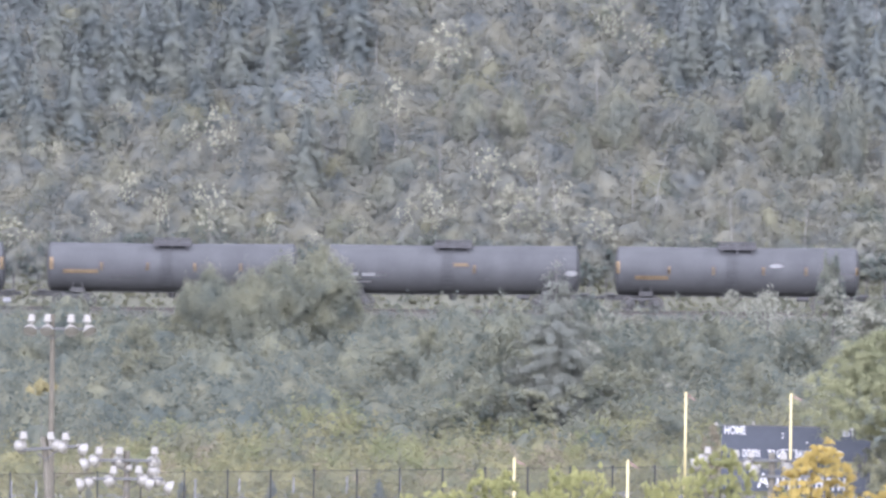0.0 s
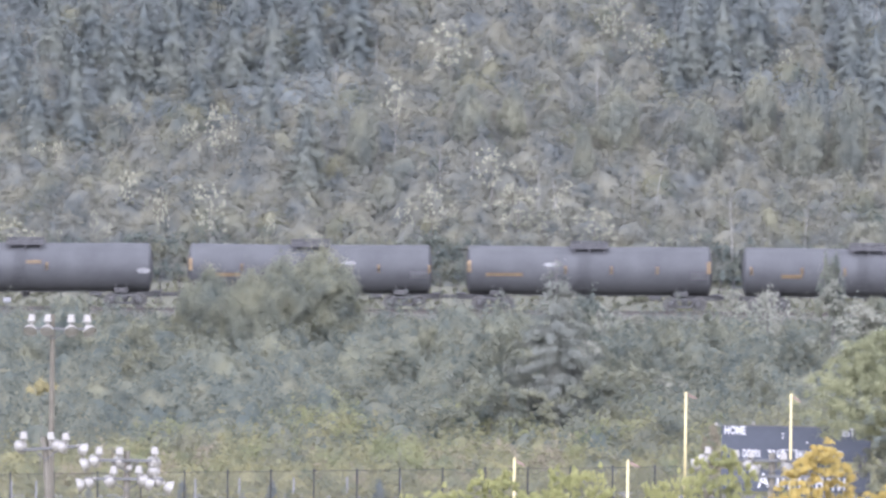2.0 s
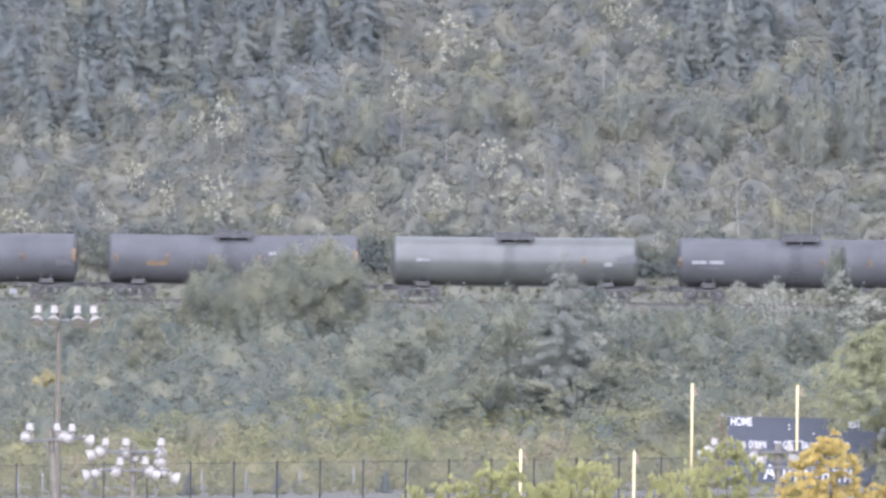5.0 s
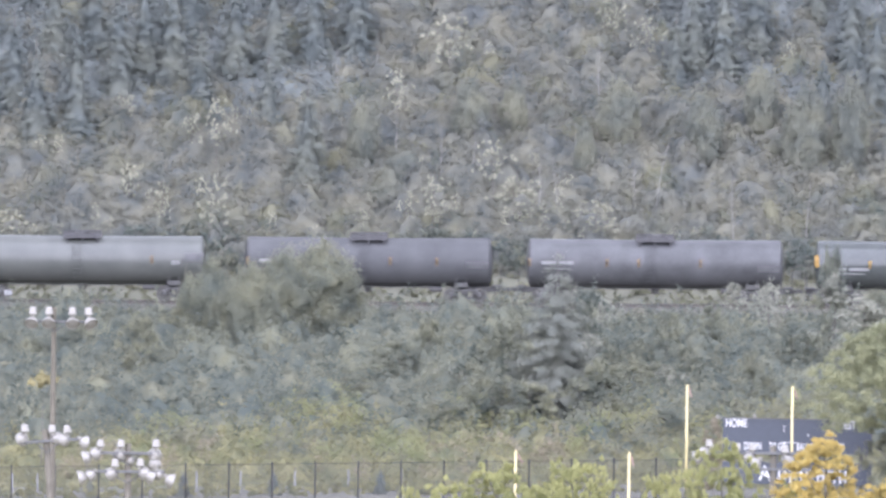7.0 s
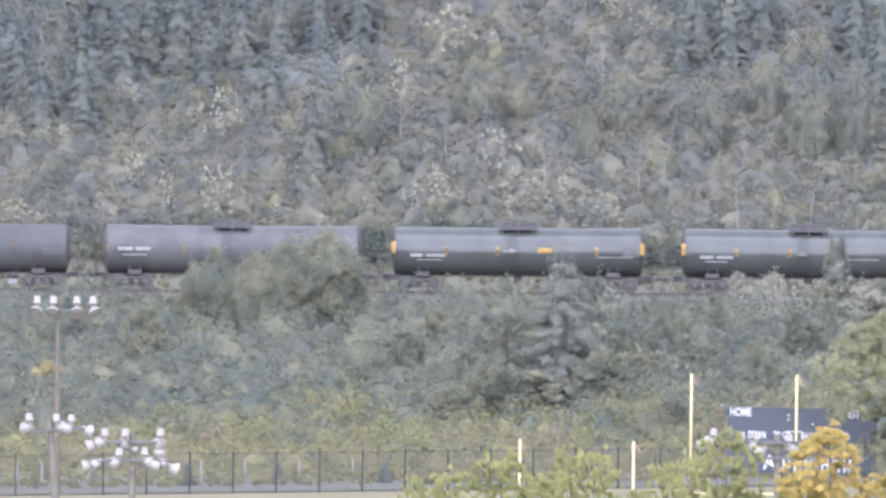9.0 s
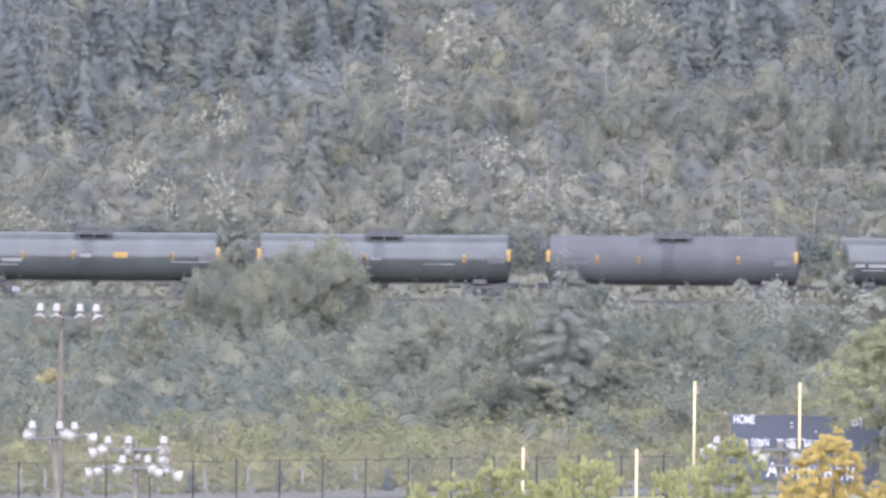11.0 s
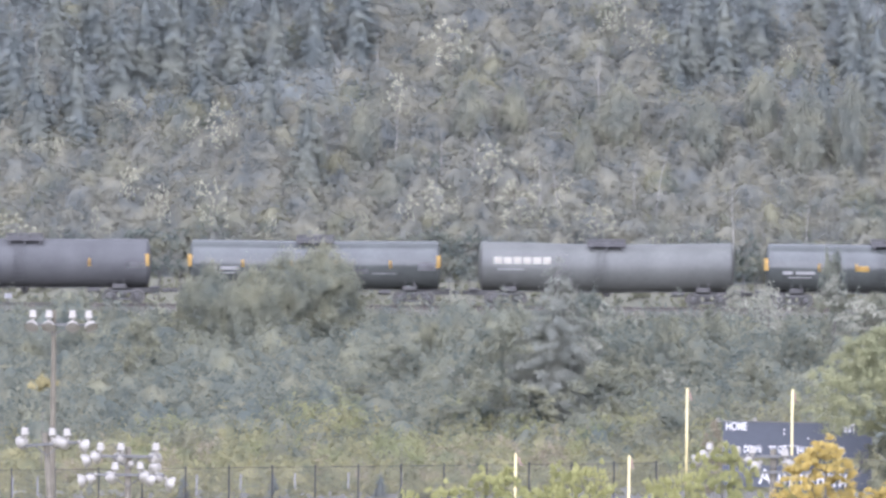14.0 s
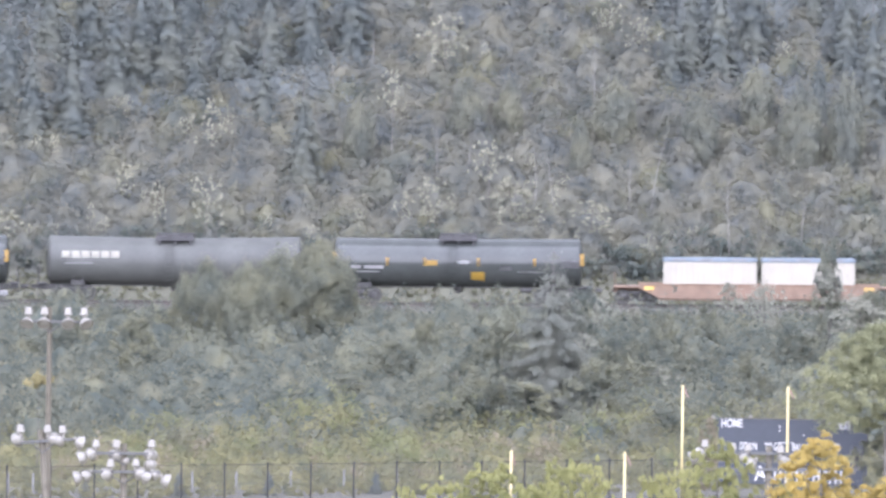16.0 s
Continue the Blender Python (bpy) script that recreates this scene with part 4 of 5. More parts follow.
hill_poplars = [shrub_kind("poplar_tree", "olive-green poplar among the hillside scrub", LEAF_HILL_POPLAR, 50 + k, 3.6, 3.0, 70, 100, 0.056, low=-0.05, closed=True) for k in range(3)]
HILL_POPLARS = [(11.2, 1606.1, 4.0, 3.3), (1.7, 1606.0, 4.0, 2.9), (4.4, 1607.6, 2.9, 2.2), (16.6, 1603.9, 3.3, 3.3), (23.2, 1603.2, 4.0, 4.0), (-8.2, 1601.2, 3.3, 2.2),
                (20.3, 1607.8, 3.3, 2.9), (26.1, 1603.3, 4.4, 3.3), (9.0, 1602.2, 3.3, 2.9), (-5.3, 1603.6, 3.3, 2.6)]
plant_row(hill_poplars, HILL_POPLARS, 3.9, 3.5, 7, 1.5)


def birch(x, y, h, lean, seed):
    rng = random.Random(seed)
    bm = bmesh.new()
    h += 1.35
    stems(bm, rng, h, 0.03, 8, lean=lean / h * 1.5, reach=0.2, start=0.4, seg=6, bend=0.1)
    thing = tagged(empty("birch_tree", pose(x, y - 3.0, ground_z(x, y - 3.0))), "thin bare pale-barked birch on the hillside", "tree", "bare birches")
    part("trunk", bm, BIRCH, thing)


for k, (x, y, h, lean) in enumerate([(13.4, 1598.1, 4.7, 0.7), (-0.3, 1602.1, 2.9, 0.0), (-4.7, 1616.1, 2.4, 0.1), (6.0, 1597.6, 3.8, 0.1), (18.5, 1592.4, 5.1, 0.0),
                                     (7.3, 1598.0, 2.8, -0.3), (12.2, 1599.2, 2.6, 0.1), (1.7, 1602.1, 2.4, 0.1), (-7.1, 1612.1, 3.1, 0.0), (9.9, 1610.8, 4.0, 0.0),
                                     (23.1, 1595.5, 2.8, 0.1), (-3.1, 1605.1, 2.6, 0.0)]):
    birch(x, y, h, lean, 60 + k)


# slope between the track and the yard
def low_gap(x, y, rng):
    return y > 1555 and rng.random() < 0.7


canopy("slope_scrub", "dense blue-green scrub on the slope below the track", LEAF_LOW, 15, -33, 33, 1468, 1563, 960, 0.4, 1.6, 180000, 0.083, clear=low_gap, dx=0.22, dy=0.5, lift=0.32)
canopy("olive_thicket", "yellow-green thicket at the foot of the slope", LEAF_OLIVE, 16, -36, 36, 1441, 1486, 560, 0.4, 1.4, 122000, 0.077, tall=(0.7, 1.6), dx=0.2, dy=0.35, slant=0.5, lift=0.28)
canopy("slope_willow", "grey-green willow thickets on the slope below the track", LEAF_BUSH, 24, -33, 33, 1474, 1552, 150, 0.6, 1.8, 100000, 0.072, tall=(1.0, 1.7), base=0, dy=0.35, lift=0.3)
canopy("yellow_thicket", "clumps of yellow-green willow at the foot of the slope", LEAF_YGREEN, 25, -20, 18, 1450, 1492, 80, 0.5, 1.5, 60000, 0.066, tall=(0.9, 1.5), base=0, dy=0.3, slant=0.5, lift=0.28)
canopy("dark_thicket", "darker blue-green brush among the yellow-green thicket", LEAF_LOW, 26, -33, 33, 1447, 1486, 60, 0.5, 1.5, 50000, 0.068, tall=(0.9, 1.7), base=0, dy=0.3, slant=0.5, lift=0.28)
canopy("tan_brush", "tan and russet brush among the yellow-green thicket", LEAF_TAN, 30, -24, 12, 1443, 1474, 45, 0.4, 1.1, 26000, 0.066, tall=(0.9, 1.6), base=0, dy=0.3, slant=0.5, lift=0.25)
canopy("hillside_dogwood", "darker blue-green brush among the hillside scrub", LEAF_LOW, 27, -33, 33, 1589, 1628, 110, 0.5, 1.4, 70000, 0.072, tall=(0.9, 1.7), base=0)
scrub("yard_weeds", "low dull green weeds in the gravel yard", LEAF_OLIVE, 21, -34, 34, 1423, 1442, 900, 0.2, 0.55, 18, 0.08, lobes=2, slant=EDGE)
scrub("verge_grass", "pale grass and weeds along the track", LEAF_OLIVE, 17, -34, 34, 1557, 1566, 800, 0.12, 0.35, 14, 0.06, hang=2.5)

bushes = [shrub_kind("willow_bush", "tall grey-green willow bush below the railway", LEAF_BUSH, 70 + k, 5.0, 4.0, 120, 140, 0.046, low=0.03, closed=True) for k in range(4)]
BUSHES = [(-14.5, 1542.2, 4.8, 4.2), (-12.0, 1534.7, 5.2, 3.8), (-10.0, 1540.6, 5.6, 4.6), (-7.7, 1542.7, 6.0, 5.4), (-6.1, 1542.8, 4.2, 2.1), (-15.8, 1546.0, 3.5, 2.1)]
plant_row(bushes, BUSHES, 5.0, 4.0, 8)
brush = [shrub_kind("willow_bush", "loose grey-green willow bush on the slope below the railway", LEAF_BUSH, 170 + k, 5.0, 4.0, 64, 105, 0.06, low=0.02, full=0.55, lobe=(0.07, 0.17), slim=1.5, girth=0.006) for k in range(4)]
BRUSH = [(3.9, 1489, 7.0, 4.0), (2.4, 1497.9, 5.6, 3.6), (3.0, 1483, 4.4, 4.4), (5.2, 1481.5, 3.6, 4.2), (9.5, 1482, 3.6, 4.4), (13.7, 1520.8, 3.9, 3.1), (11.2, 1516.9, 4.1, 3.1),
         (-2.7, 1516.2, 3.8, 3.1), (-0.8, 1516.3, 3.1, 2.8), (18.7, 1502.1, 3.3, 2.9), (11.6, 1503, 3.6, 4.0), (15.6, 1512, 3.4, 3.4), (8.8, 1530, 3.6, 3.2), (16.6, 1534, 3.2, 3.0),
         (21.4, 1524, 3.8, 3.2), (26.6, 1536, 6.2, 3.0), (24.1, 1537.5, 5.2, 2.4), (28.6, 1533, 6.0, 3.0), (6.2, 1512, 4.2, 3.4), (-5.2, 1500, 2.8, 3.0), (-18.5, 1520, 2.8, 3.2), (-22.6, 1530, 2.6, 2.8), (0.4, 1480, 3.0, 3.4), (13.2, 1478, 3.0, 3.6)]
plant_row(brush, BRUSH, 5.0, 4.0, 18)
slender = [shrub_kind("willow_bush", "slender twiggy pale willow bush below the railway", LEAF_SILVER_WILLOW, 76 + k, 5.0, 1.6, 50, 44, 0.042, low=0.1, full=0.8, lobe=(0.1, 0.26), slim=1.4, girth=0.006) for k in range(2)]
plant_row(slender, [(18.1, 1556.5, 3.1, 1.8), (24.2, 1537.0, 5.7, 2.8), (26.7, 1537.5, 5.4, 2.6), (25.8, 1521.5, 4.8, 2.6), (12.2, 1556, 2.2, 1.5), (7.6, 1553, 2.3, 1.6), (15.2, 1557, 1.9, 1.4)], 5.0, 1.6, 13)
slope_silver = [shrub_kind("silver_willow", "pale silver willow on the slope below the track", LEAF_SILVER_WILLOW, 80 + k, 2.4, 2.4, 40, 40, 0.045, hang=2.0, slim=2.0, low=0.1, lobe=(0.08, 0.18)) for k in range(2)]
plant_row(slope_silver, [(0.5, 1503.3, 2.4, 3.8), (20.3, 1548.6, 3.5, 3.2), (13.4, 1505.7, 2.1, 1.7), (9.7, 1543.9, 2.1, 2.1),
                         (8.9, 1528.3, 2.1, 1.7)], 2.4, 2.4, 9)
pine = spruce_kind("tall dark spruce with level boughs below the track", 90, 11.0, 9.0, LEAF_PINE, tiers=34, needles=50000, size=0.05, ragged=0.5, heart=0.12)
first_to(pine, 6.8, 1485.2, 1.0, 1.0, 20)

# saplings in the gravel yard
yard = spruce_kind("small dark planted spruce in the gravel yard", 91, 1.5, 0.95, LEAF_SPRUCE, tiers=14, needles=2600, size=0.03)
first_to(yard, -14.7, 1426.0 + EDGE * -14.7, 1.0, 1.05, 0, 0.0)
for x, s in ((-9.6, 1.0), (-3.5, 0.95), (-20.0, 0.8)):
    plant(yard, x, 1426.5 + EDGE * x, s, s, 50 * x, 0.0)
sapling = shrub_kind("yellow_sapling", "small yellow-leaved autumn sapling", LEAF_PALE, 92, 6.8, 1.7, 26, 70, 0.055, low=0.78, slim=1.3, limbs=0, girth=0.003)
first_to(sapling, -23.2, 1440.0, 0.95, 1.02, 0)

tan_tree = shrub_kind("tan_sapling", "slim tan autumn sapling beside the scoreboard", LEAF_TAN, 93, 6.2, 1.5, 50, 60, 0.05, low=0.2, slim=1.4, limbs=4, girth=0.004)
first_to(tan_tree, 15.3, 1400.0, 1.0, 1.0, 0)

# trees round the field
park = [shrub_kind("park_tree", "yellow-green broad-leaved tree beside the field", LEAF_GREEN, 100 + k, 11.0, 4.4, 220, 100, 0.045, low=0.45, full=0.3, lobe=(0.035, 0.075), slim=1.0, hang=0.3) for k in range(3)]
plant_row(park, [(0.2, 1150, 11.5, 3.2), (2.6, 1151, 12.2, 4.2), (4.5, 1149, 11.4, 3.4), (6.9, 1150, 12.1, 3.6), (5.8, 1152, 11.2, 3.2), (10.1, 1150, 11.6, 2.6), (11.3, 1149, 11.9, 2.8),
                 (13.0, 1151, 12.2, 3.8), (-1.4, 1150, 10.8, 2.0), (8.9, 1153, 10.1, 2.4)], 11.0, 4.4, 10)
gold = shrub_kind("autumn_tree", "tree in golden autumn leaf beside the field", LEAF_YELLOW, 110, 12.5, 4.4, 290, 105, 0.043, low=0.45, full=0.7, lobe=(0.035, 0.08), slim=1.0, hang=0.3)
first_to(gold, 17.6, 1150, 1.14, 1.125, 40)
plant(park[1], 16.3, 1152, 0.55, 0.94, 170)
plant(gold, 20.7, 1149, 0.8, 0.84, 250)
cotton = shrub_kind("cottonwood_tree", "tall green cottonwood with bare pale limbs by the scoreboard", LEAF_POPLAR, 111, 13.0, 9.6, 520, 110, 0.044, lobe=(0.03, 0.065), slim=1.0, bark=BARK, low=0.48, hang=0.3, full=0.5, reach=0.12, girth=0.012)
first_to(cotton, 24.2, 1337, 1.0, 1.08, 150)
second = shrub_kind("cottonwood_tree", "dull green cottonwood behind the scoreboard's end", LEAF_BUSH, 112, 13.0, 6.0, 120, 110, 0.07, lobe=(0.06, 0.12), slim=1.3, bark=BARK, low=0.12, reach=0.2, girth=0.012)
first_to(second, 24.9, 1340, 0.8, 0.72, 200)


# ---- sports field: goals, lights, scoreboard, fence ----
streamers = []
FALLS = [(0, 20), (0.5, 30), (1, 55), (1.5, 40), (2, 25), (2.5, 60), (3, 60), (3.5, 65), (6, 65), (6.5, 70), (7, 60), (7.5, 65), (8, 35), (8.5, 50), (9, 60), (11.5, 60), (12, 60), (14, 65), (15, 70), (16, 65)]


def goal(x0, x1, y, lag, high):
    mid_ = (x0 + x1) / 2
    thing = tagged(empty("goal_post", pose(mid_, y, 0, 0, 0, -5.5)), "pale yellow gridiron goal post with tall uprights", "goal post", "goals of the field")
    half = (x1 - x0) / 2
    bm = bmesh.new()
    tube(bm, (-half - 0.05, 0, 3.05), (half + 0.05, 0, 3.05), 0.085, seg=12)
    part("crossbar", bm, POST_YELLOW, thing, smooth=True)
    for s in (-1, 1):
        bm = bmesh.new()
        tube(bm, (s * half, 0, 3.0), (s * half, 0, high), 0.065, seg=12)
        bmesh.ops.create_uvsphere(bm, u_segments=8, v_segments=4, radius=0.065, matrix=Matrix.Translation((s * half, 0, high)))
        part("upright", bm, POST_YELLOW, thing, smooth=True)
    for k, s in enumerate((-1, 1)):
        bm = bmesh.new()
        for i in range(3):
            box(bm, 0.12 + 0.17 * i, 0.012 * (-1) ** i, -0.02 * i, 0.18, 0.012, 0.11 - 0.02 * i)
        ribbon = part("streamer", bm, RIBBON_RED, thing, "faded red wind ribbon")
        ribbon.matrix_basis = pose(s * half + 0.06, 0, high - 0.1)
        streamers.append((ribbon, [(t, fall + 9 * math.sin(1.7 * t + lag + 2 * k)) for t, fall in FALLS]))
    bm = bmesh.new()
    pts = [(0, 1.6, -0.2), (0, 1.6, 1.9), (0, 1.45, 2.5), (0, 1.05, 2.9), (0, 0.5, 3.04), (0, 0, 3.05)]
    for p, q in zip(pts, pts[1:]):
        tube(bm, p, q, 0.1, seg=10)
    part("gooseneck", bm, POST_YELLOW, thing, smooth=True)


goal(3.64, 9.28, 1228, 0.0, 8.98)
goal(13.05, 18.69, 1326, 1.3, 9.4)


def bell():
    bm = bmesh.new()
    lathe(bm, [(0.0, 0.08), (0.03, 0.14), (0.10, 0.23), (0.20, 0.30), (0.33, 0.345), (0.36, 0.36), (0.36, 0.335), (0.30, 0.32)], 20, "Z")
    me = bpy.data.meshes.new("reflector")
    bm.to_mesh(me)
    bm.free()
    me.materials.append(LAMP_WHITE)
    me.polygons.foreach_set("use_smooth", [True] * len(me.polygons))
    return me


BELL = bell()


def floodlight(pole, x, y, z, yaw, tilt, ballast=True, s=1.0):
    """A bell reflector with glass, ballast box and bracket; tilt 0 faces level, yaw 0 faces away over the field."""
    bm = bmesh.new()
    if ballast:
        for v in box(bm, 0, 0, 0.31, 0.40, 0.36, 0.40, 0.05):
            if v.co.z > 0.31:
                v.co.x, v.co.y = v.co.x * 0.78, v.co.y * 0.78
        tube(bm, (0, 0, -0.05), (0, 0, 0.14), 0.09, seg=8)
    else:
        box(bm, 0, 0, 0.06, 0.16, 0.16, 0.16, 0.03)
    lamp = part("floodlight", bm, LAMP_WHITE, pole, "white enamelled floodlight")
    lamp.matrix_basis = pose(x, y, z) @ Matrix.Scale(s, 4)
    m = pose(0, 0, -0.08, 0, 0, yaw) @ pose(0, 0, 0, -90 - tilt, 0, 0)
    dish = new("reflector", BELL)
    dish.parent = lamp
    dish.matrix_basis = m
    bm = bmesh.new()
    lathe(bm, [(0.29, 0.325), (0.32, 0.30), (0.335, 0.15), (0.338, 0.02)], 20, "Z")
    glass = part("lamp_glass", bm, LAMP_GLASS, lamp, "dull glass front", smooth=True)
    glass.matrix_basis = m
    bm = bmesh.new()
    tube(bm, (0, 0, -0.08), (0, 0, -0.22), 0.03, seg=6)
    part("bracket", bm, GALV, lamp)


def light_pole(x, y, top, label, arms, lamps, r=0.17, lean=0.0, wood=None, group="field light poles"):
    """arms: (height below the top, left end, right end); lamps: (x, height below the top, yaw, tilt, ballast, size)."""
    pole = tagged(empty("light_pole", pose(x, y, 0, 0, lean, 0)), label, "light pole", group)
    bm = bmesh.new()
    tube(bm, (0, 0, -0.5), (0, 0, top), r * 1.35, r * 0.85, 12)
    part("pole", bm, wood or POLE_WOOD, pole)
    for d, a, b in arms:
        bm = bmesh.new()
        box(bm, (a + b) / 2, -0.22, top - d, b - a, 0.12, 0.14, 0.015)
        for s, e in ((-1, a), (1, b)):
            tube(bm, (e * 0.45, -0.24, top - d), (0, -0.2, top - d - 0.55), 0.03, seg=6)
        part("crossarm", bm, GALV, pole)
    for lx, d, yaw, tilt, bal, s in lamps:
        floodlight(pole, lx, -0.26, top - d + 0.12, yaw, tilt, bal, s)
    return pole


light_pole(-17.95, 1180, 11.36, "grey wooden pole with four white floodlights", [(0.55, -1.25, 1.7)],
           [(-0.98, 0.30, 35, 25, True, 0.98), (0.32, 0.40, -40, 22, True, 0.95), (1.02, 0.47, 45, 25, True, 0.95), (1.58, 0.70, -70, 20, False, 1.0)], 0.17, -4.5)
light_pole(-14.9, 1180, 10.7, "grey wooden pole with two arms of white floodlights", [(0.45, -1.75, 1.45), (1.33, -2.0, 1.75)],
           [(-1.32, 0.42, 60, 25, True, 0.95), (-1.75, 0.62, 80, 20, False, 1.05), (-0.35, 0.42, 5, 30, True, 0.98), (1.32, 0.40, 10, 30, True, 0.98), (1.2, 0.85, -15, 35, False, 0.9),
            (-0.62, 1.35, 40, 28, True, 0.98), (-1.95, 1.62, 85, 15, False, 1.05), (-1.55, 1.48, 65, 25, False, 0.85), (0.58, 1.30, -45, 28, True, 0.95), (0.85, 1.52, -60, 20, False, 0.95),
            (1.35, 1.40, -30, 25, False, 0.8), (1.78, 1.68, -80, 20, False, 1.05), (0.2, 0.82, 20, 30, False, 0.5)], 0.17)
light_pole(15.75, 1180, 10.96, "grey wooden pole with white floodlights behind the trees", [(0.35, -3.6, 2.6), (1.1, -2.4, 2.4)],
           [(-3.05, 0.30, 60, 25, True, 0.9), (-3.4, 0.55, 75, 20, False, 0.95), (-1.7, 0.42, 30, 25, True, 0.85), (-1.0, 0.45, 40, 25, True, 0.85), (-0.6, 0.80, 70, 20, False, 1.1),
            (0.55, 0.55, -30, 25, True, 0.95)], 0.17)
light_pole(-20.70, 1320, 13.35, "tall grey wooden pole with four white floodlights in a row", [(0.76, -1.3, 2.0)],
           [(-1.12, 0.66, 165, 45, True, 1.08), (-0.26, 0.66, 175, 45, True, 1.08), (0.98, 0.66, 185, 45, True, 1.08), (1.84, 0.66, 215, 45, True, 1.08)], 0.145, 0.0, wood=POLE_BROWN)


def lettering(text, x, z, h, parent, y=-0.09, wide=0.82, name="lettering"):
    cu = bpy.data.curves.new(name, "FONT")
    cu.body, cu.size, cu.extrude, cu.offset = text, h / 0.70, 0.01, 0.009 * h / 0.4
    tmp = bpy.data.objects.new(name, cu)
    me = bpy.data.meshes.new_from_object(tmp)
    bpy.data.objects.remove(tmp)
    me.materials.clear()
    me.materials.append(SIGN_WHITE)
    ob = new(name, me)
    ob.parent = parent
    ob.matrix_basis = pose(x, y, z, 90, 0, 0) @ Matrix.Diagonal((wide, 1, 1, 1))
    return tagged(ob, "white block letters")


def scoreboard(x, y):
    """Main panel 8.1 m wide on posts, with a lower name panel."""
    thing = tagged(empty("scoreboard", pose(x, y, 0.16, 0, 0.2, -5.5)), "navy blue football scoreboard with white lettering", "scoreboard")
    bm = bmesh.new()
    box(bm, 4.05, 0.1, 6.02, 8.1, 0.3, 1.86, 0.02)
    panel = part("main_panel", bm, BOARD_NAVY, thing)
    bm = bmesh.new()
    for z, hgt in ((6.95, 0.05), (5.09, 0.05)):
        box(bm, 4.05, 0.08, z, 8.16, 0.34, hgt)
    part("panel_trim", bm, GALV, thing)
    lettering("HOME", 0.14, 6.48, 0.44, thing, wide=0.66)
    lettering("GUEST", 5.97, 6.48, 0.44, thing, wide=0.66)
    lettering("DOWN", 1.15, 5.27, 0.40, thing, wide=0.5)
    lettering("TO GO", 2.52, 5.27, 0.40, thing, wide=0.5)
    lettering("BALL ON", 4.02, 5.27, 0.40, thing, wide=0.5)
    lettering("QTR", 6.05, 5.27, 0.40, thing, wide=0.5)
    for cx, cz in ((3.33, 6.55), (3.33, 6.33), (4.65, 6.1)):
        bm = bmesh.new()
        lathe(bm, [(-0.08, 0.05), (-0.06, 0.05)], 10, "Y")
        bmesh.ops.translate(bm, vec=(cx, 0, cz), verts=bm.verts)
        part("indicator", bm, SIGN_WHITE, thing)
    bm = bmesh.new()
    box(bm, 3.65, -0.08, 5.68, 0.85, 0.02, 0.04)
    part("divider", bm, SIGN_WHITE, thing)
    bm = bmesh.new()
    box(bm, 4.05, 0.1, 4.0, 8.1, 0.26, 1.2, 0.02)
    part("name_panel", bm, BOARD_NAVY, thing)
    lettering("A", 2.0, 3.62, 0.78, thing, wide=0.85)
    for k in range(7):
        bm = bmesh.new()
        for dx in (-0.15, 0.15):
            box(bm, 2.95 + k * 0.6 + dx, -0.05, 3.86, 0.1, 0.03, 0.7)
        box(bm, 2.95 + k * 0.6, -0.05, 3.72 + 0.2 * (k % 3), 0.3, 0.034, 0.1)
        part("letter_bar", bm, SIGN_WHITE, thing)
    for cx in (0.6, 2.9, 5.2, 7.5):
        bm = bmesh.new()
        box(bm, cx, 0.42, 3.2, 0.22, 0.26, 7.2, 0.01)
        part("post", bm, GALV, thing)
    for cx, z in ((-0.3, 7.02), (1.72, 7.08)):
        bm = bmesh.new()
        box(bm, cx, 0.0, z, 0.14, 0.2, 0.18, 0.02)
        box(bm, cx + (0.2 if cx < 0 else 0), 0.1, z - 0.1, 0.5 if cx < 0 else 0.05, 0.05, 0.05)
        part("spot_lamp", bm, LAMP_WHITE, thing)


scoreboard(15.19, 1345)


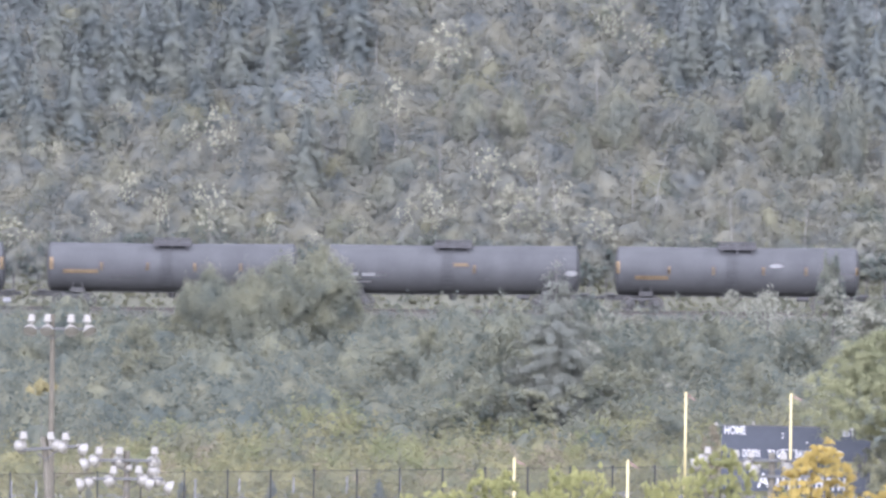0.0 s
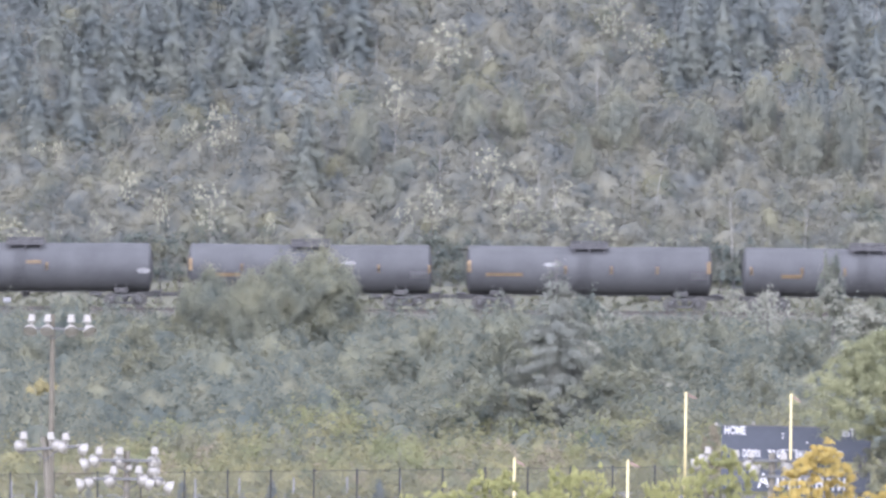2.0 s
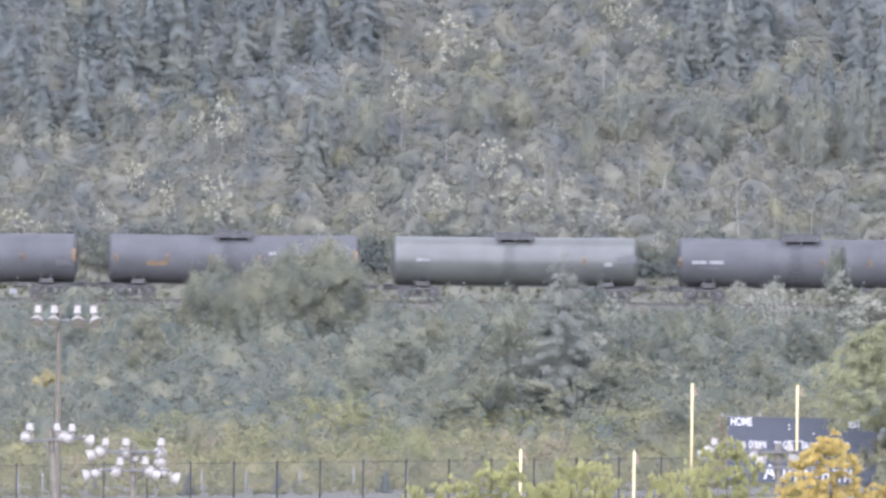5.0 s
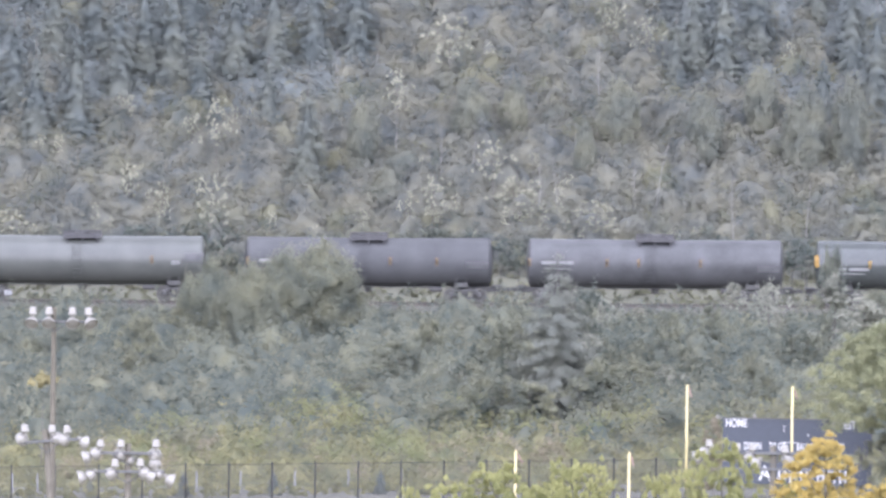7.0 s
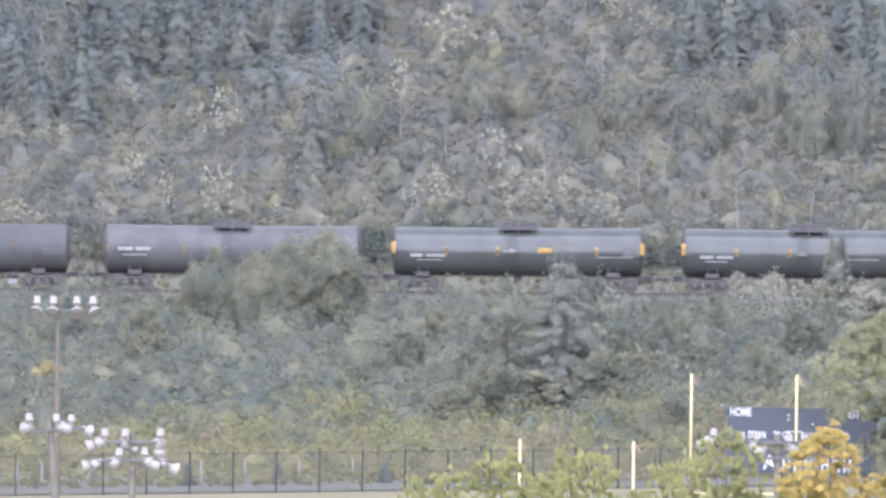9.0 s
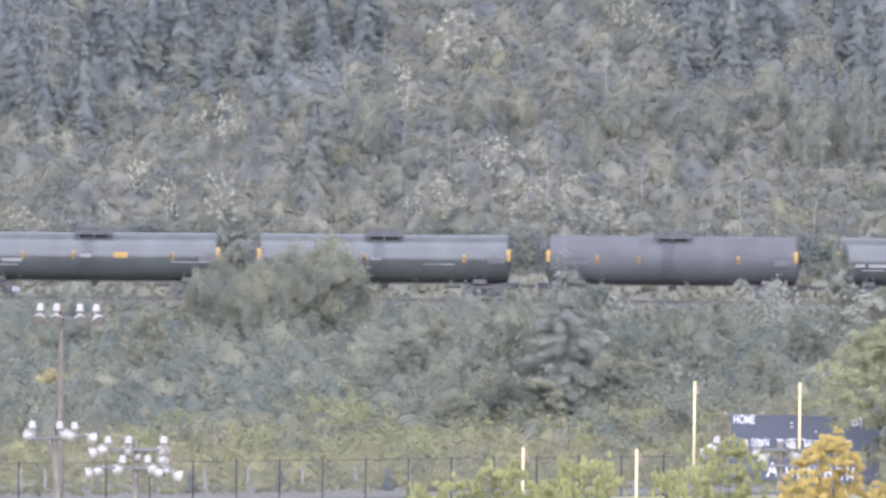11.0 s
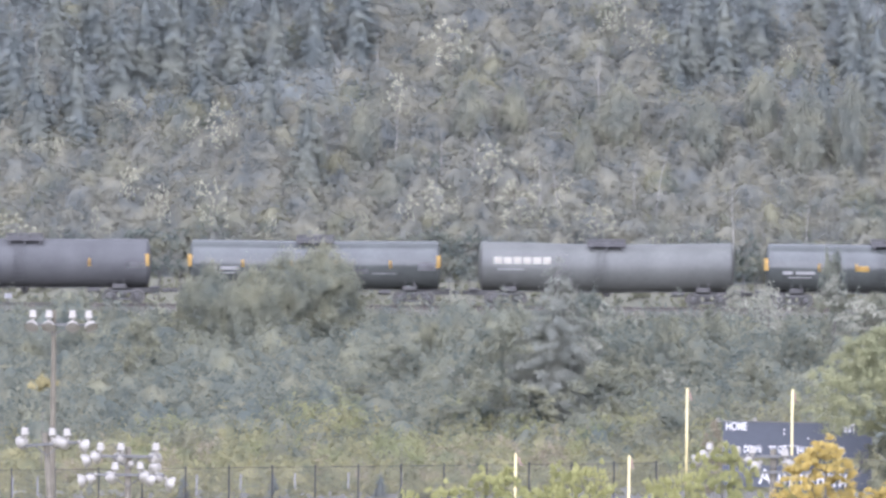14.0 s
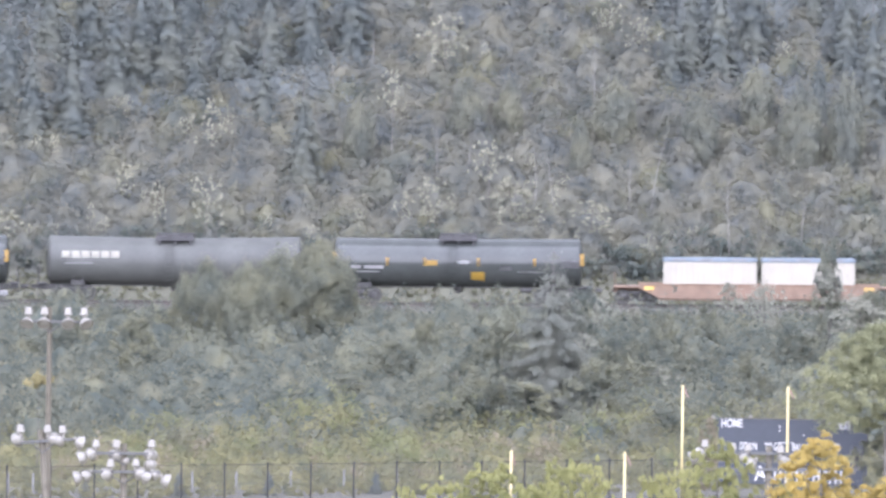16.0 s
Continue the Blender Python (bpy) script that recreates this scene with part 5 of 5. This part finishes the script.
def fence(y, x0, x1, step, h):
    thing = tagged(empty("chain_link_fence", pose(0, y, 0, 0, 0, math.degrees(math.atan(EDGE)))), "tall chain-link fence with black posts along the field", "fence", kind="structure")
    n = int((x1 - x0) / step)
    bm = bmesh.new()
    tube(bm, (0, 0, -0.1), (0, 0, h + 0.05), 0.045, seg=8)
    bmesh.ops.create_uvsphere(bm, u_segments=8, v_segments=4, radius=0.06, matrix=Matrix.Translation((0, 0, h + 0.06)))
    first = part("post", bm, FENCE_DARK, thing)
    first.matrix_basis = pose(x0, 0, 0)
    for k in range(1, n + 1):
        ob = new("post", first.data)
        ob.parent = thing
        ob.matrix_basis = pose(x0 + k * step, 0, 0)
    for z in (h - 0.02, 0.06):
        bm = bmesh.new()
        tube(bm, (x0, 0.05, z), (x0 + n * step, 0.05, z), 0.015, seg=6)
        part("rail", bm, FENCE_DARK, thing)
    verts, faces = [], []
    pitch, r = 0.10, 0.0042
    x = x0 - h
    while x < x0 + n * step:
        for s in (1, -1):
            a, b = (x, x + h) if s > 0 else (x + h, x)
            k = len(verts)
            verts += [(a - r, 0.05, 0.05), (a + r, 0.05, 0.05), (a, 0.05 + 2 * r, 0.05), (b - r, 0.05, h), (b + r, 0.05, h), (b, 0.05 + 2 * r, h)]
            faces += [(k, k + 1, k + 4, k + 3), (k + 1, k + 2, k + 5, k + 4), (k + 2, k, k + 3, k + 5)]
        x += pitch
    me = bpy.data.meshes.new("wire_mesh")
    me.from_pydata(verts, [], faces)
    me.materials.append(GALV)
    ob = new("wire_mesh", me)
    ob.parent = thing


fence(1412.5, -47.3, 47.6, 2.966, 2.3)

# white marker posts in the yard
for k, x in enumerate((-24.4, -23.0, -14.0, -11.5, -8.4, -5.35, -2.3)):
    bm = bmesh.new()
    box(bm, 0, 0, 0.62, 0.09, 0.09, 1.30, 0.015)
    lathe(bm, [(1.27, 0.06), (1.31, 0.03)], 8, "Z")
    ob = part("marker_post", bm, MARKER_WHITE)
    ob.matrix_basis = pose(x, 1430 + EDGE * x, 0.03)
    tagged(ob, "slim white marker post in the gravel yard", "post", "marker posts")

# trackside sign
bm = bmesh.new()
tube(bm, (0, 0, -0.2), (0, 0, 1.5), 0.04, seg=8)
board = tagged(empty("trackside_marker", pose(-27.4, 1563.0, ground_z(-27.4, 1563.0))), "small white marker on a post beside the track", "marker")
part("post", bm, GALV, board)
bm = bmesh.new()
box(bm, 0, -0.05, 1.35, 0.5, 0.04, 0.32, 0.02)
part("plate", bm, MARKER_WHITE, board)

motions()
